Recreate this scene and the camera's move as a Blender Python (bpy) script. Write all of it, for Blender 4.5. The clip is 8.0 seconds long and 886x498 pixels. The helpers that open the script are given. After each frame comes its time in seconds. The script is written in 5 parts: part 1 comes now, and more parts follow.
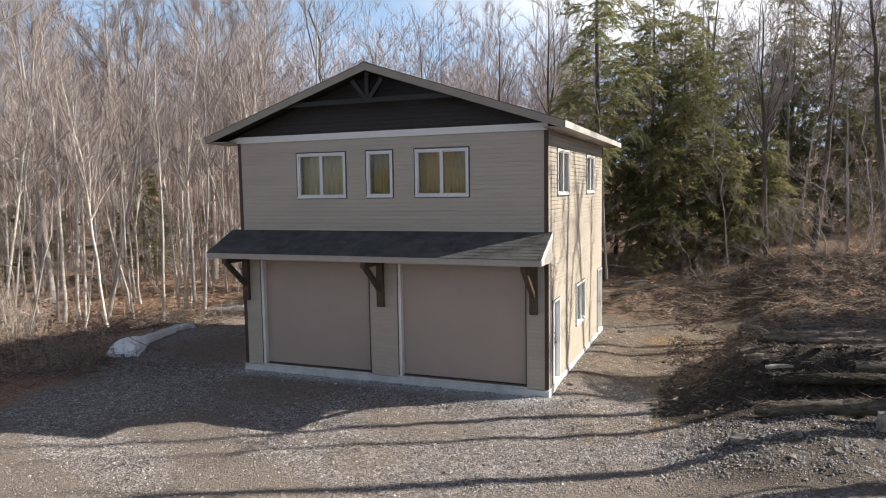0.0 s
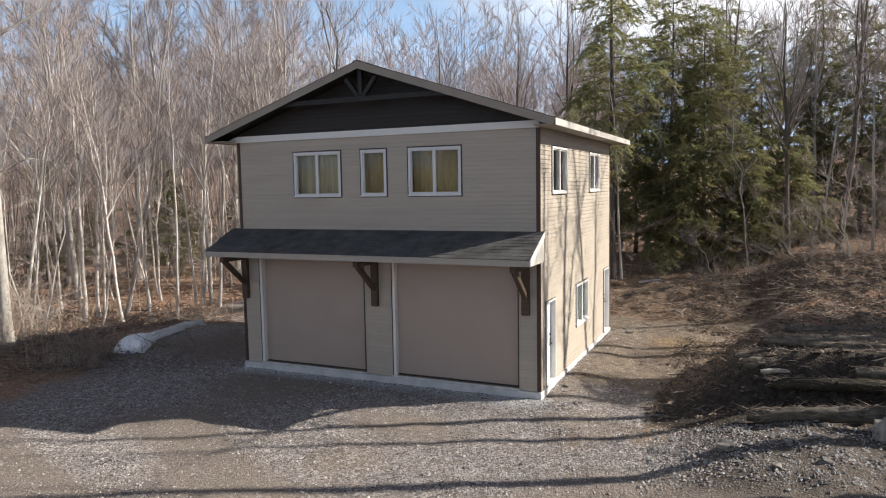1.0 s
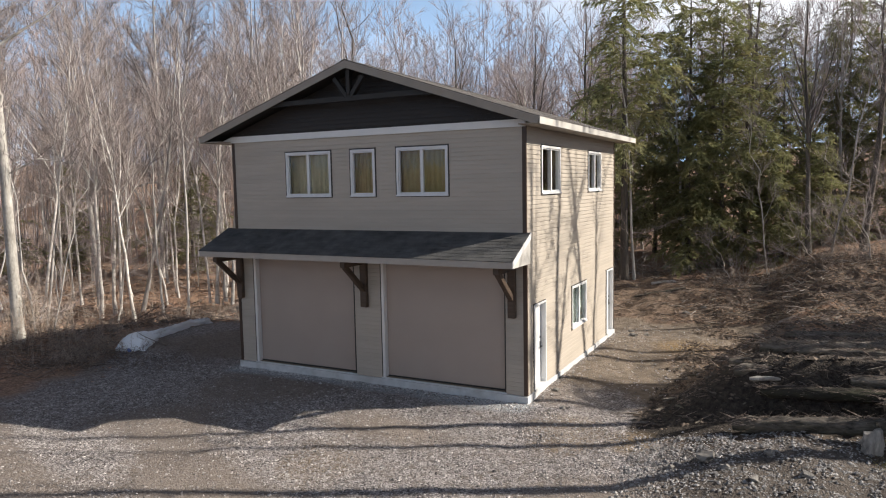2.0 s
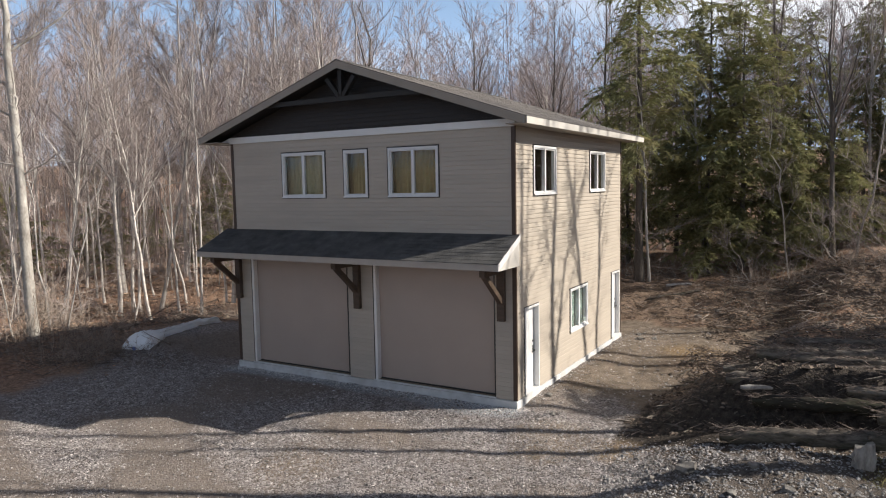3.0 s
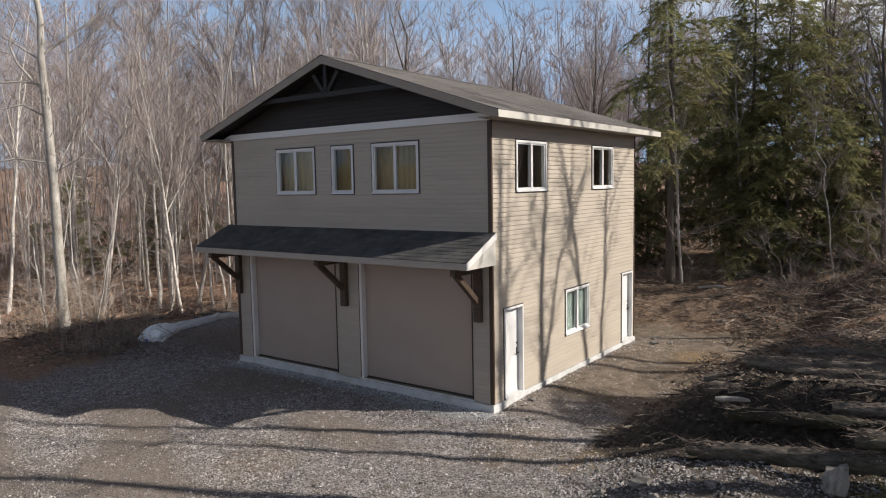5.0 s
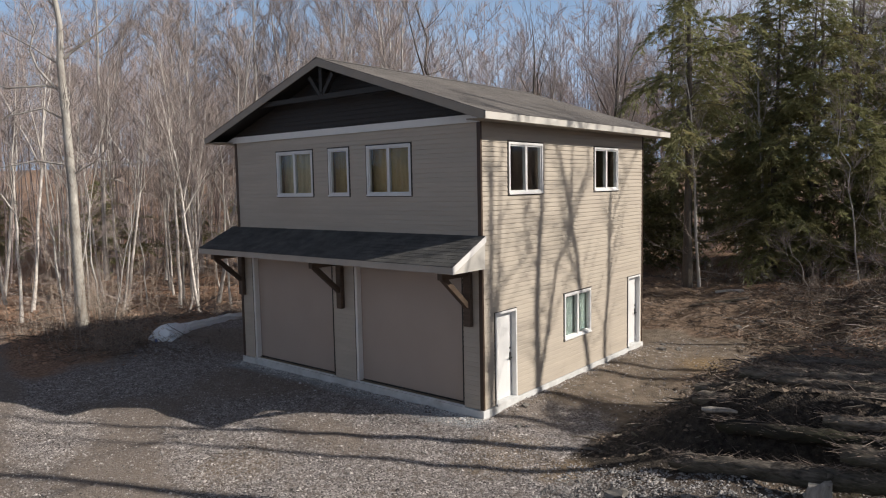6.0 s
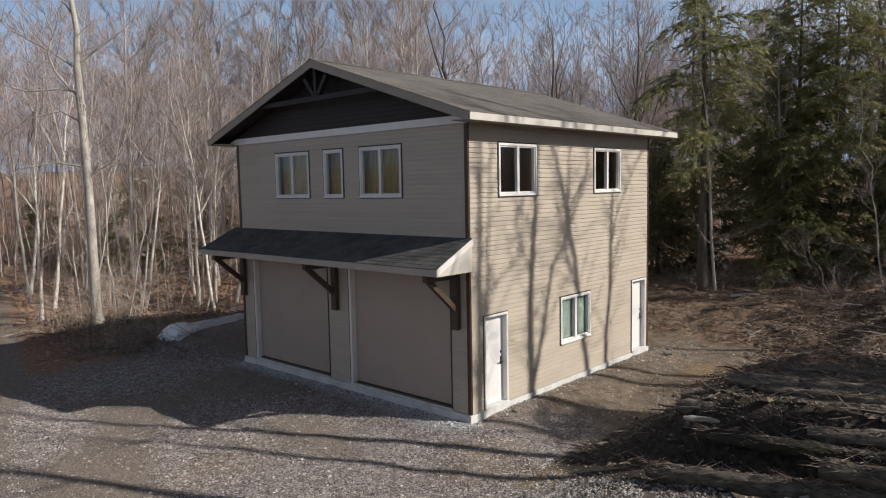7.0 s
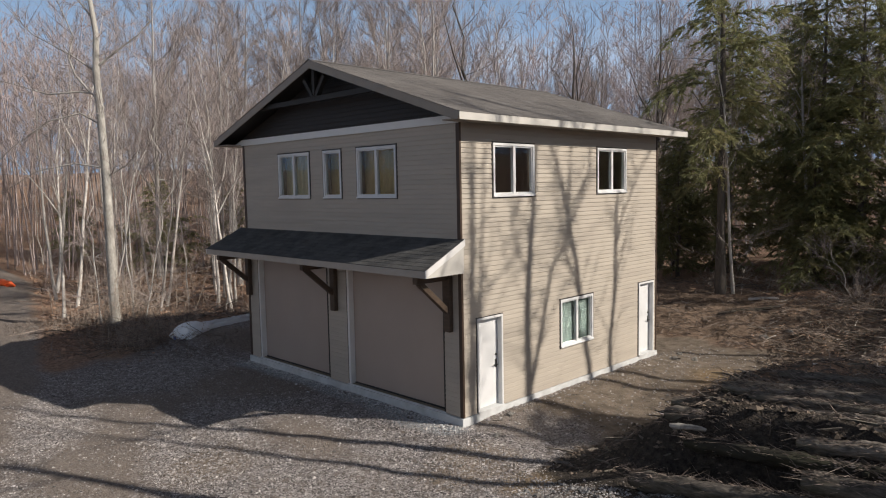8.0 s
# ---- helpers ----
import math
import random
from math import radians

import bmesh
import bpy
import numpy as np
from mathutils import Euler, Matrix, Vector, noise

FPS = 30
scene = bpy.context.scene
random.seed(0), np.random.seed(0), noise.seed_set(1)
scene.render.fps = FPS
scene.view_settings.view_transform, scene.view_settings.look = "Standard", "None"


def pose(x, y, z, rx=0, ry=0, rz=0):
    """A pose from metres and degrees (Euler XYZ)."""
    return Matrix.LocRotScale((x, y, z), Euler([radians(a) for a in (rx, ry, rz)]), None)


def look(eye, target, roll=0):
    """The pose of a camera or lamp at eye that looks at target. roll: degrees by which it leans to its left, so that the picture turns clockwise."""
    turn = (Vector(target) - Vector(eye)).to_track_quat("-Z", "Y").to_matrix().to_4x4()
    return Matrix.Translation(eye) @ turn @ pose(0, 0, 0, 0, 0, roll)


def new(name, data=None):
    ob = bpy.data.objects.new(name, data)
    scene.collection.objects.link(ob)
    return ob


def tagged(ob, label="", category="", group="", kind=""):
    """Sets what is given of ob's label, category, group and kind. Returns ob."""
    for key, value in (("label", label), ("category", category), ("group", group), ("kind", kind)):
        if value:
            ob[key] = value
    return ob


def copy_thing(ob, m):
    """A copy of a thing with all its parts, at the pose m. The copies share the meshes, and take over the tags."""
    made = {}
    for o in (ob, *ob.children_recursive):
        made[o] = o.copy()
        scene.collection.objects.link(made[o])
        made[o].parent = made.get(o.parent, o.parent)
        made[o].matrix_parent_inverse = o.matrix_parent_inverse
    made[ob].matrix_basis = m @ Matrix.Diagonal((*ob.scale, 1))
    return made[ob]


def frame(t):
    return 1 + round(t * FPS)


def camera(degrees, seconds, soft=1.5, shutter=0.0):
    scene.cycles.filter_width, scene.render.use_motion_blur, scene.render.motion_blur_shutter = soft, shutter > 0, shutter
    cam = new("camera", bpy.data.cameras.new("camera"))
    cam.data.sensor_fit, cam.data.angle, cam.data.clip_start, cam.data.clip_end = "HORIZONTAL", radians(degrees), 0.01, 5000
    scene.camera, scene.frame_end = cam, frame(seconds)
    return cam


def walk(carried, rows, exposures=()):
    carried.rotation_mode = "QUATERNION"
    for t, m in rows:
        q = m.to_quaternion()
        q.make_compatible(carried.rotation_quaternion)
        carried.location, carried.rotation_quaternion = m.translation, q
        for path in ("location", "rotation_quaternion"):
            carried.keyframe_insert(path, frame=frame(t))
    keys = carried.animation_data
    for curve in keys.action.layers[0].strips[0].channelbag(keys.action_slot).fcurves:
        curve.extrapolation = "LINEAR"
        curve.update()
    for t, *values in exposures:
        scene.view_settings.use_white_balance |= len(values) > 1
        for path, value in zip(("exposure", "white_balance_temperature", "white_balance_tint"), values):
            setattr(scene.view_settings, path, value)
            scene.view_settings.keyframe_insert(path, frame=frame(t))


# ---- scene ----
cam = camera(64.8, 8.0, soft=1.1)
PATH = [
    (0, (4.049, -17.485, 5.448), (3.316, -15.632, 5.277), -0.9),
    (0.5, (4.546, -17.189, 5.444), (3.767, -15.355, 5.27), -1.0),
    (1, (5.021, -16.89, 5.469), (4.196, -15.077, 5.292), -1.0),
    (1.5, (5.548, -16.508, 5.49), (4.677, -14.716, 5.31), -1.0),
    (3, (6.962, -15.347, 5.528), (5.956, -13.628, 5.346), -1.1),
    (3.5, (7.414, -14.946, 5.505), (6.363, -13.254, 5.322), -1.0),
    (4, (7.872, -14.525, 5.472), (6.776, -12.862, 5.287), -1.1),
    (4.5, (8.299, -14.114, 5.427), (7.16, -12.481, 5.243), -1.1),
    (6, (9.459, -12.881, 5.477), (8.193, -11.343, 5.296), -1.1),
    (6.5, (9.842, -12.473, 5.474), (8.537, -10.968, 5.296), -1.1),
    (7, (10.184, -12.047, 5.485), (8.842, -10.574, 5.307), -1.1),
    (7.5, (10.486, -11.644, 5.485), (9.108, -10.205, 5.309), -1.1),
    (8, (10.77, -11.269, 5.471), (9.357, -9.864, 5.296), -1.1),
]
EXPOSURES = [(0.0, 0.73, 6440, 12), (4.0, 0.36, 6380, 13), (8.0, 0.02, 6400, 13)]
walk(cam, [(t, look(eye, target, roll)) for t, eye, target, roll in PATH], EXPOSURES)

# ---- world, sun, exposure ----
SUN_AZ, SUN_EL = 25.0, 32.8            # degrees from +x towards +y; height
SUNV = Vector((math.cos(radians(SUN_AZ)) * math.cos(radians(SUN_EL)), math.sin(radians(SUN_AZ)) * math.cos(radians(SUN_EL)), math.sin(radians(SUN_EL))))
world = bpy.data.worlds.new("sky")
scene.world = world
world.use_nodes = True
wn, wl = world.node_tree.nodes, world.node_tree.links
sky = wn.new("ShaderNodeTexSky")
sky.sky_type = "NISHITA"
sky.sun_disc = False
sky.sun_elevation, sky.sun_rotation = radians(SUN_EL), radians(90 - SUN_AZ)
sky.air_density, sky.dust_density, sky.ozone_density = 1.0, 1.5, 2.2
wc = wn.new("ShaderNodeTexCoord")
wm = wn.new("ShaderNodeMapping")
wm.inputs["Scale"].default_value = (1.2, 1.2, 2.6)
wl.new(wc.outputs["Generated"], wm.inputs["Vector"])
cl = wn.new("ShaderNodeTexNoise")
cl.inputs["Scale"].default_value, cl.inputs["Detail"].default_value, cl.inputs["Roughness"].default_value = 1.3, 5.0, 0.5
wl.new(wm.outputs["Vector"], cl.inputs["Vector"])
cr = wn.new("ShaderNodeValToRGB")
cr.color_ramp.elements[0].position, cr.color_ramp.elements[1].position = 0.53, 0.70
wl.new(cl.outputs["Fac"], cr.inputs["Fac"])
cm = wn.new("ShaderNodeMix")
cm.data_type = "RGBA"
cm.inputs["B"].default_value = (21.0, 21.5, 22.0, 1)
wl.new(cr.outputs["Color"], cm.inputs["Factor"])
sx = wn.new("ShaderNodeSeparateXYZ")
wl.new(wc.outputs["Generated"], sx.inputs["Vector"])
hz = wn.new("ShaderNodeMapRange")
hz.interpolation_type = "SMOOTHSTEP"
hz.inputs["From Min"].default_value, hz.inputs["From Max"].default_value = 0.14, 0.48
hz.inputs["To Min"].default_value, hz.inputs["To Max"].default_value = 0.9, 0.0
wl.new(sx.outputs["Z"], hz.inputs["Value"])
hm = wn.new("ShaderNodeMix")
hm.data_type = "RGBA"
hm.inputs["B"].default_value = (9.6, 14.3, 20.6, 1)
wl.new(hz.outputs[0], hm.inputs["Factor"])
wl.new(sky.outputs["Color"], hm.inputs["A"])
wl.new(hm.outputs["Result"], cm.inputs["A"])
wl.new(cm.outputs["Result"], wn["Background"].inputs["Color"])
wn["Background"].inputs["Strength"].default_value = 0.0345
sun = new("sun", bpy.data.lights.new("sun", "SUN"))
sun.data.energy, sun.data.angle, sun.data.color = 5.0, radians(0.55), (1.0, 0.925, 0.79)
sun.matrix_world = look(SUNV * 60, (0, 0, 0))


# ---- materials ----
def surf(name, a, b, scale=4.0, rough=0.8, bump=0.15, fine=60.0, space="Object", stretch=(1, 1, 1), metal=0.0, vary=0.0, island=0.0, spec=0.4, c=None, cscale=0.6, camt=0.5):
    """A surface: two colours mixed by noise at two sizes, a third in large stains, relief from the fine noise; vary by object or by island."""
    m = bpy.data.materials.new(name)
    m.use_nodes = True
    n, l = m.node_tree.nodes, m.node_tree.links
    p = n["Principled BSDF"]
    tc = n.new("ShaderNodeTexCoord")
    mp = n.new("ShaderNodeMapping")
    mp.inputs["Scale"].default_value = stretch
    if space == "World":
        g = n.new("ShaderNodeNewGeometry")
        l.new(g.outputs["Position"], mp.inputs["Vector"])
    else:
        l.new(tc.outputs["Object"], mp.inputs["Vector"])
    n1, n2 = n.new("ShaderNodeTexNoise"), n.new("ShaderNodeTexNoise")
    n1.inputs["Scale"].default_value, n1.inputs["Detail"].default_value = scale, 5.0
    n2.inputs["Scale"].default_value, n2.inputs["Detail"].default_value = fine, 3.0
    for q in (n1, n2):
        l.new(mp.outputs["Vector"], q.inputs["Vector"])
    add = n.new("ShaderNodeMath")
    add.operation = "MULTIPLY_ADD"
    l.new(n2.outputs["Fac"], add.inputs[0])
    add.inputs[1].default_value = 0.6
    l.new(n1.outputs["Fac"], add.inputs[2])
    mr = n.new("ShaderNodeMapRange")
    mr.inputs["From Min"].default_value, mr.inputs["From Max"].default_value = 0.5, 1.1
    l.new(add.outputs[0], mr.inputs["Value"])
    mix = n.new("ShaderNodeMix")
    mix.data_type = "RGBA"
    mix.inputs["A"].default_value, mix.inputs["B"].default_value = (*a, 1), (*b, 1)
    l.new(mr.outputs[0], mix.inputs["Factor"])
    col = mix.outputs["Result"]
    if c:
        n3 = n.new("ShaderNodeTexNoise")
        n3.inputs["Scale"].default_value, n3.inputs["Detail"].default_value = cscale, 6.0
        l.new(mp.outputs["Vector"], n3.inputs["Vector"])
        r3 = n.new("ShaderNodeMapRange")
        r3.inputs["From Min"].default_value, r3.inputs["From Max"].default_value = 0.48, 0.68
        r3.inputs["To Max"].default_value = camt
        l.new(n3.outputs["Fac"], r3.inputs["Value"])
        m3 = n.new("ShaderNodeMix")
        m3.data_type = "RGBA"
        l.new(r3.outputs[0], m3.inputs["Factor"])
        l.new(col, m3.inputs["A"])
        m3.inputs["B"].default_value = (*c, 1)
        col = m3.outputs["Result"]
    if vary or island:
        h = n.new("ShaderNodeHueSaturation")
        src = n.new("ShaderNodeObjectInfo").outputs["Random"] if vary else n.new("ShaderNodeNewGeometry").outputs["Random Per Island"]
        r4 = n.new("ShaderNodeMapRange")
        amt = vary or island
        r4.inputs["To Min"].default_value, r4.inputs["To Max"].default_value = 1 - amt, 1 + amt
        l.new(src, r4.inputs["Value"])
        l.new(r4.outputs[0], h.inputs["Value"])
        l.new(col, h.inputs["Color"])
        col = h.outputs["Color"]
    l.new(col, p.inputs["Base Color"])
    p.inputs["Roughness"].default_value, p.inputs["Metallic"].default_value = rough, metal
    p.inputs["Specular IOR Level"].default_value = spec
    if bump:
        bp = n.new("ShaderNodeBump")
        bp.inputs["Strength"].default_value, bp.inputs["Distance"].default_value = bump, 0.02
        l.new(add.outputs[0], bp.inputs["Height"])
        l.new(bp.outputs["Normal"], p.inputs["Normal"])
    return m


M_SIDING = surf("vinyl_siding", (0.425, 0.376, 0.316), (0.475, 0.422, 0.355), 2.0, 0.55, 0.05, 40, "World", (1, 1, 6), vary=0.03, c=(0.375, 0.326, 0.278), cscale=0.5)
M_DOORTAN = surf("garage_door_paint", (0.388, 0.322, 0.277), (0.418, 0.348, 0.302), 1.2, 0.5, 0.03, 90, "World")
M_WHITE = surf("white_vinyl", (0.69, 0.69, 0.69), (0.76, 0.76, 0.76), 3.0, 0.4, 0.02, 50)
M_FASCIA = surf("cream_fascia", (0.55, 0.525, 0.485), (0.62, 0.595, 0.55), 3.0, 0.45, 0.03, 50, "World")
M_PENTEDGE = surf("taupe_fascia", (0.36, 0.325, 0.288), (0.42, 0.382, 0.34), 3.0, 0.5, 0.03, 50, "World")
M_FRIEZE = surf("pale_frieze", (0.70, 0.69, 0.675), (0.77, 0.76, 0.74), 3.0, 0.45, 0.03, 50, "World")
M_RAKE = surf("taupe_rake", (0.27, 0.23, 0.19), (0.31, 0.27, 0.225), 3.0, 0.5, 0.03, 50, "World")
M_JAMB = surf("jamb_trim", (0.72, 0.70, 0.675), (0.80, 0.78, 0.75), 3.0, 0.45, 0.03, 50, "World")
M_BROWNTRIM = surf("dark_brown_trim", (0.055, 0.034, 0.024), (0.075, 0.047, 0.034), 5.0, 0.5, 0.05, 60, "World")
M_GABLE = surf("dark_gable_siding", (0.022, 0.018, 0.016), (0.032, 0.026, 0.023), 5.0, 0.6, 0.05, 60, "World")
M_TIMBER = surf("stained_timber", (0.055, 0.037, 0.026), (0.11, 0.074, 0.051), 3.0, 0.6, 0.2, 30, "Object", (1, 1, 6))
M_TRUSS = surf("truss_timber", (0.018, 0.016, 0.014), (0.028, 0.025, 0.022), 3.0, 0.6, 0.2, 30)
M_SHINGLE = surf("roof_shingle", (0.055, 0.055, 0.056), (0.128, 0.127, 0.125), 3.0, 0.95, 0.5, 140, "World", vary=0.10, spec=0.15)
M_SHINGLE2 = surf("roof_shingle_main", (0.105, 0.098, 0.094), (0.165, 0.152, 0.144), 3.0, 0.9, 0.35, 140, "World", island=0.10, c=(0.19, 0.178, 0.168), cscale=0.5, camt=0.5)
M_CONCRETE = surf("concrete", (0.52, 0.53, 0.535), (0.68, 0.69, 0.69), 5.0, 0.9, 0.4, 70, "World", c=(0.40, 0.395, 0.38), cscale=2.0)
M_DRYWALL = surf("inner_board", (0.20, 0.16, 0.11), (0.26, 0.21, 0.15), 3.0, 0.8, 0.05, 50, "World")
M_CURTAIN = surf("ochre_curtain", (0.42, 0.31, 0.13), (0.55, 0.42, 0.20), 6.0, 0.9, 0.1, 80)
M_PALECURTAIN = surf("cream_curtain", (0.50, 0.43, 0.27), (0.62, 0.55, 0.36), 6.0, 0.9, 0.1, 80)
M_BLACK = surf("black_seal", (0.02, 0.02, 0.02), (0.03, 0.03, 0.03), 6.0, 0.6, 0.05, 80)
M_JCH = surf("dark_channel", (0.03, 0.026, 0.024), (0.045, 0.04, 0.037), 6.0, 0.5, 0.03, 80)
M_METAL = surf("dark_handle", (0.10, 0.10, 0.10), (0.15, 0.15, 0.15), 9.0, 0.35, 0.02, 80, metal=0.9)
M_BARK = surf("grey_bark", (0.28, 0.262, 0.245), (0.60, 0.572, 0.54), 3.0, 0.9, 0.6, 25, "Object", (1, 1, 0.35), vary=0.2)
M_PALEBARK = surf("pale_bark", (0.47, 0.44, 0.405), (0.74, 0.70, 0.66), 2.0, 0.85, 0.6, 16, "Object", (1, 1, 1.2), vary=0.14, c=(0.2, 0.175, 0.155), cscale=2.6, camt=0.5)
M_BIGBARK = surf("mottled_bark", (0.24, 0.224, 0.20), (0.58, 0.55, 0.505), 3.0, 0.9, 0.9, 18, "Object", (1, 1, 0.5), c=(0.15, 0.13, 0.11), cscale=1.6)
M_DARKBARK = surf("dark_bark", (0.075, 0.064, 0.055), (0.19, 0.165, 0.142), 3.0, 0.95, 0.8, 22, "Object", (1, 1, 0.3), vary=0.2)
M_TWIG = surf("twigs", (0.235, 0.196, 0.182), (0.43, 0.37, 0.348), 2.0, 0.9, 0.0, 25, "Object", vary=0.2)
M_FARTWIG = surf("far_twigs", (0.27, 0.218, 0.204), (0.54, 0.45, 0.425), 0.3, 0.9, 0.0, 25, "World", island=0.25)
M_NEEDLE = surf("hemlock_needles", (0.125, 0.137, 0.070), (0.355, 0.355, 0.17), 1.2, 0.6, 0.0, 18, "Object", vary=0.25, spec=0.3, c=(0.30, 0.245, 0.125), cscale=0.8, camt=0.6)


def let_through(m, share):
    """Lets part of the light pass through thin leaves."""
    n, l = m.node_tree.nodes, m.node_tree.links
    p, out = n["Principled BSDF"], n["Material Output"]
    t, x = n.new("ShaderNodeBsdfTranslucent"), n.new("ShaderNodeMixShader")
    l.new(p.inputs["Base Color"].links[0].from_socket, t.inputs["Color"])
    x.inputs[0].default_value = share
    l.new(p.outputs[0], x.inputs[1])
    l.new(t.outputs[0], x.inputs[2])
    l.new(x.outputs[0], out.inputs["Surface"])


let_through(M_NEEDLE, 0.55)
M_BLIND = surf("grey_green_blind", (0.10, 0.135, 0.125), (0.13, 0.165, 0.155), 4.0, 0.8, 0.05, 60)
M_BRUSH = surf("dry_brush", (0.25, 0.203, 0.168), (0.51, 0.425, 0.355), 1.0, 0.9, 0.0, 25, "World", island=0.3)
M_GREYBRUSH = surf("grey_brush", (0.33, 0.29, 0.255), (0.56, 0.51, 0.46), 1.0, 0.9, 0.0, 25, "World", island=0.3)
# log bark darkened to near black: the pile's deep shade put into colour
M_SHADELOG = surf("shade_black_log_bark", (0.014, 0.012, 0.010), (0.05, 0.043, 0.036), 9.0, 0.9, 1.0, 26, "Object", (0.4, 1, 1), vary=0.2, c=(0.06, 0.062, 0.03), cscale=2.2, camt=0.5)
M_LOG = surf("log_bark", (0.022, 0.019, 0.016), (0.24, 0.21, 0.18), 12.0, 0.95, 1.0, 34, "Object", (0.3, 1, 1), vary=0.3, c=(0.115, 0.112, 0.06), cscale=2.2, camt=0.4)
M_STUMP = surf("weathered_wood", (0.15, 0.138, 0.124), (0.44, 0.41, 0.372), 9.0, 0.9, 0.9, 24, "Object", (1, 1, 0.3))
M_CUT = surf("cut_wood", (0.035, 0.029, 0.024), (0.11, 0.09, 0.072), 6.0, 0.85, 0.3, 40)
M_SNOW = surf("old_snow", (0.87, 0.90, 0.94), (0.92, 0.94, 0.96), 3.0, 0.6, 0.3, 40, "World", c=(0.78, 0.81, 0.85), cscale=2.5, camt=0.25)
M_STONE = surf("gravel_stone", (0.14, 0.128, 0.122), (0.50, 0.462, 0.445), 5.0, 0.9, 0.3, 60, "World", island=0.65)
M_MOUND = surf("mound_stone", (0.13, 0.124, 0.119), (0.39, 0.375, 0.362), 5.0, 0.9, 0.3, 60, "World", island=0.5)
M_ROCK = surf("field_rock", (0.14, 0.132, 0.12), (0.26, 0.245, 0.225), 4.0, 0.9, 0.6, 40, vary=0.2)
M_STICK = surf("sticks", (0.065, 0.050, 0.041), (0.30, 0.243, 0.205), 3.0, 0.9, 0.0, 30, "World", island=0.5)
M_LEAF = surf("leaf_litter", (0.23, 0.138, 0.09), (0.46, 0.295, 0.20), 3.0, 0.9, 0.0, 30, "World", island=0.35)
M_GRASS = surf("dry_grass", (0.14, 0.14, 0.05), (0.30, 0.26, 0.12), 3.0, 0.9, 0.0, 30, "World", island=0.3)
M_ORANGE = surf("orange_plastic", (0.75, 0.10, 0.02), (0.85, 0.14, 0.03), 3.0, 0.5, 0.05, 30)


def glass_material():
    m = bpy.data.materials.new("window_glass")
    m.use_nodes = True
    p = m.node_tree.nodes["Principled BSDF"]
    p.inputs["Base Color"].default_value = (0.93, 0.96, 0.95, 1)
    p.inputs["Transmission Weight"].default_value, p.inputs["Roughness"].default_value, p.inputs["IOR"].default_value = 1.0, 0.01, 1.36
    return m


M_GLASS = glass_material()


# ---- mesh helpers ----
def mesh(name, verts, faces, material, smooth=False):
    me = bpy.data.meshes.new(name)
    me.from_pydata(verts, [], faces)
    me.materials.append(material)
    if smooth:
        me.polygons.foreach_set("use_smooth", [True] * len(me.polygons))
    me.update()
    return me


def part(name, bm, material, parent=None, label="", smooth=False):
    """Links a bmesh as one mesh object, under a thing or a part."""
    me = bpy.data.meshes.new(name)
    bmesh.ops.recalc_face_normals(bm, faces=bm.faces)
    bm.to_mesh(me)
    bm.free()
    me.materials.append(material)
    if smooth:
        me.polygons.foreach_set("use_smooth", [True] * len(me.polygons))
    ob = new(name, me)
    ob.parent = parent
    if label:
        ob["label"] = label
    return ob


def thing(name, label, category, group="", kind="", at=(0, 0, 0)):
    ob = new(name)
    ob.empty_display_size = 0.2
    ob.location = at
    return tagged(ob, label, category, group, kind)


def box(bm, x0, x1, y0, y1, z0, z1, bevel=0.0, m=None):
    r = bmesh.ops.create_cube(bm, size=1.0)
    vs = r["verts"]
    for v in vs:
        v.co = Vector((x0 + (v.co.x + 0.5) * (x1 - x0), y0 + (v.co.y + 0.5) * (y1 - y0), z0 + (v.co.z + 0.5) * (z1 - z0)))
        if m:
            v.co = m @ v.co
    if bevel:
        es = {e for v in vs for e in v.link_edges}
        bmesh.ops.bevel(bm, geom=list(es), offset=bevel, segments=2, affect="EDGES", profile=0.5)
    return bm


def boxed(*a, bevel=0.0, m=None):
    return box(bmesh.new(), *a, bevel=bevel, m=m)


def beam(bm, p, q, w, h, bevel=0.01, up=(0, 0, 1)):
    """A squared timber from p to q, w wide and h high."""
    p, q = Vector(p), Vector(q)
    d = (q - p).normalized()
    s = d.cross(Vector(up)).normalized()
    u = s.cross(d)
    m = Matrix((s, d, u)).transposed().to_4x4()
    m.translation = p
    return box(bm, -w / 2, w / 2, 0, (q - p).length, -h / 2, h / 2, bevel, m)


def prism(bm, profile, y0, y1, axis="y"):
    """Extrudes a profile of (x, z) along y, or of (y, z) along x."""
    def at(a, b, c):
        return (a, c, b) if axis == "y" else (c, a, b)
    lo = [bm.verts.new(at(a, b, y0)) for a, b in profile]
    hi = [bm.verts.new(at(a, b, y1)) for a, b in profile]
    bm.faces.new(lo)
    bm.faces.new(hi[::-1])
    for i in range(len(profile)):
        j = (i + 1) % len(profile)
        bm.faces.new((lo[i], lo[j], hi[j], hi[i]))
    return bm


def lump(bm, centre, r, rng, squash=0.7, rough=0.25, sub=2):
    """An uneven stone or heap."""
    res = bmesh.ops.create_icosphere(bm, subdivisions=sub, radius=1.0)
    off = Vector((rng.uniform(-50, 50), rng.uniform(-50, 50), 0))
    for v in res["verts"]:
        k = 1 + rough * noise.noise(v.co * 1.4 + off) + rough * 0.5 * noise.noise(v.co * 3.5 + off)
        v.co = Vector(centre) + Vector((v.co.x * r[0], v.co.y * r[1], v.co.z * r[2] * squash)) * k
    return bm


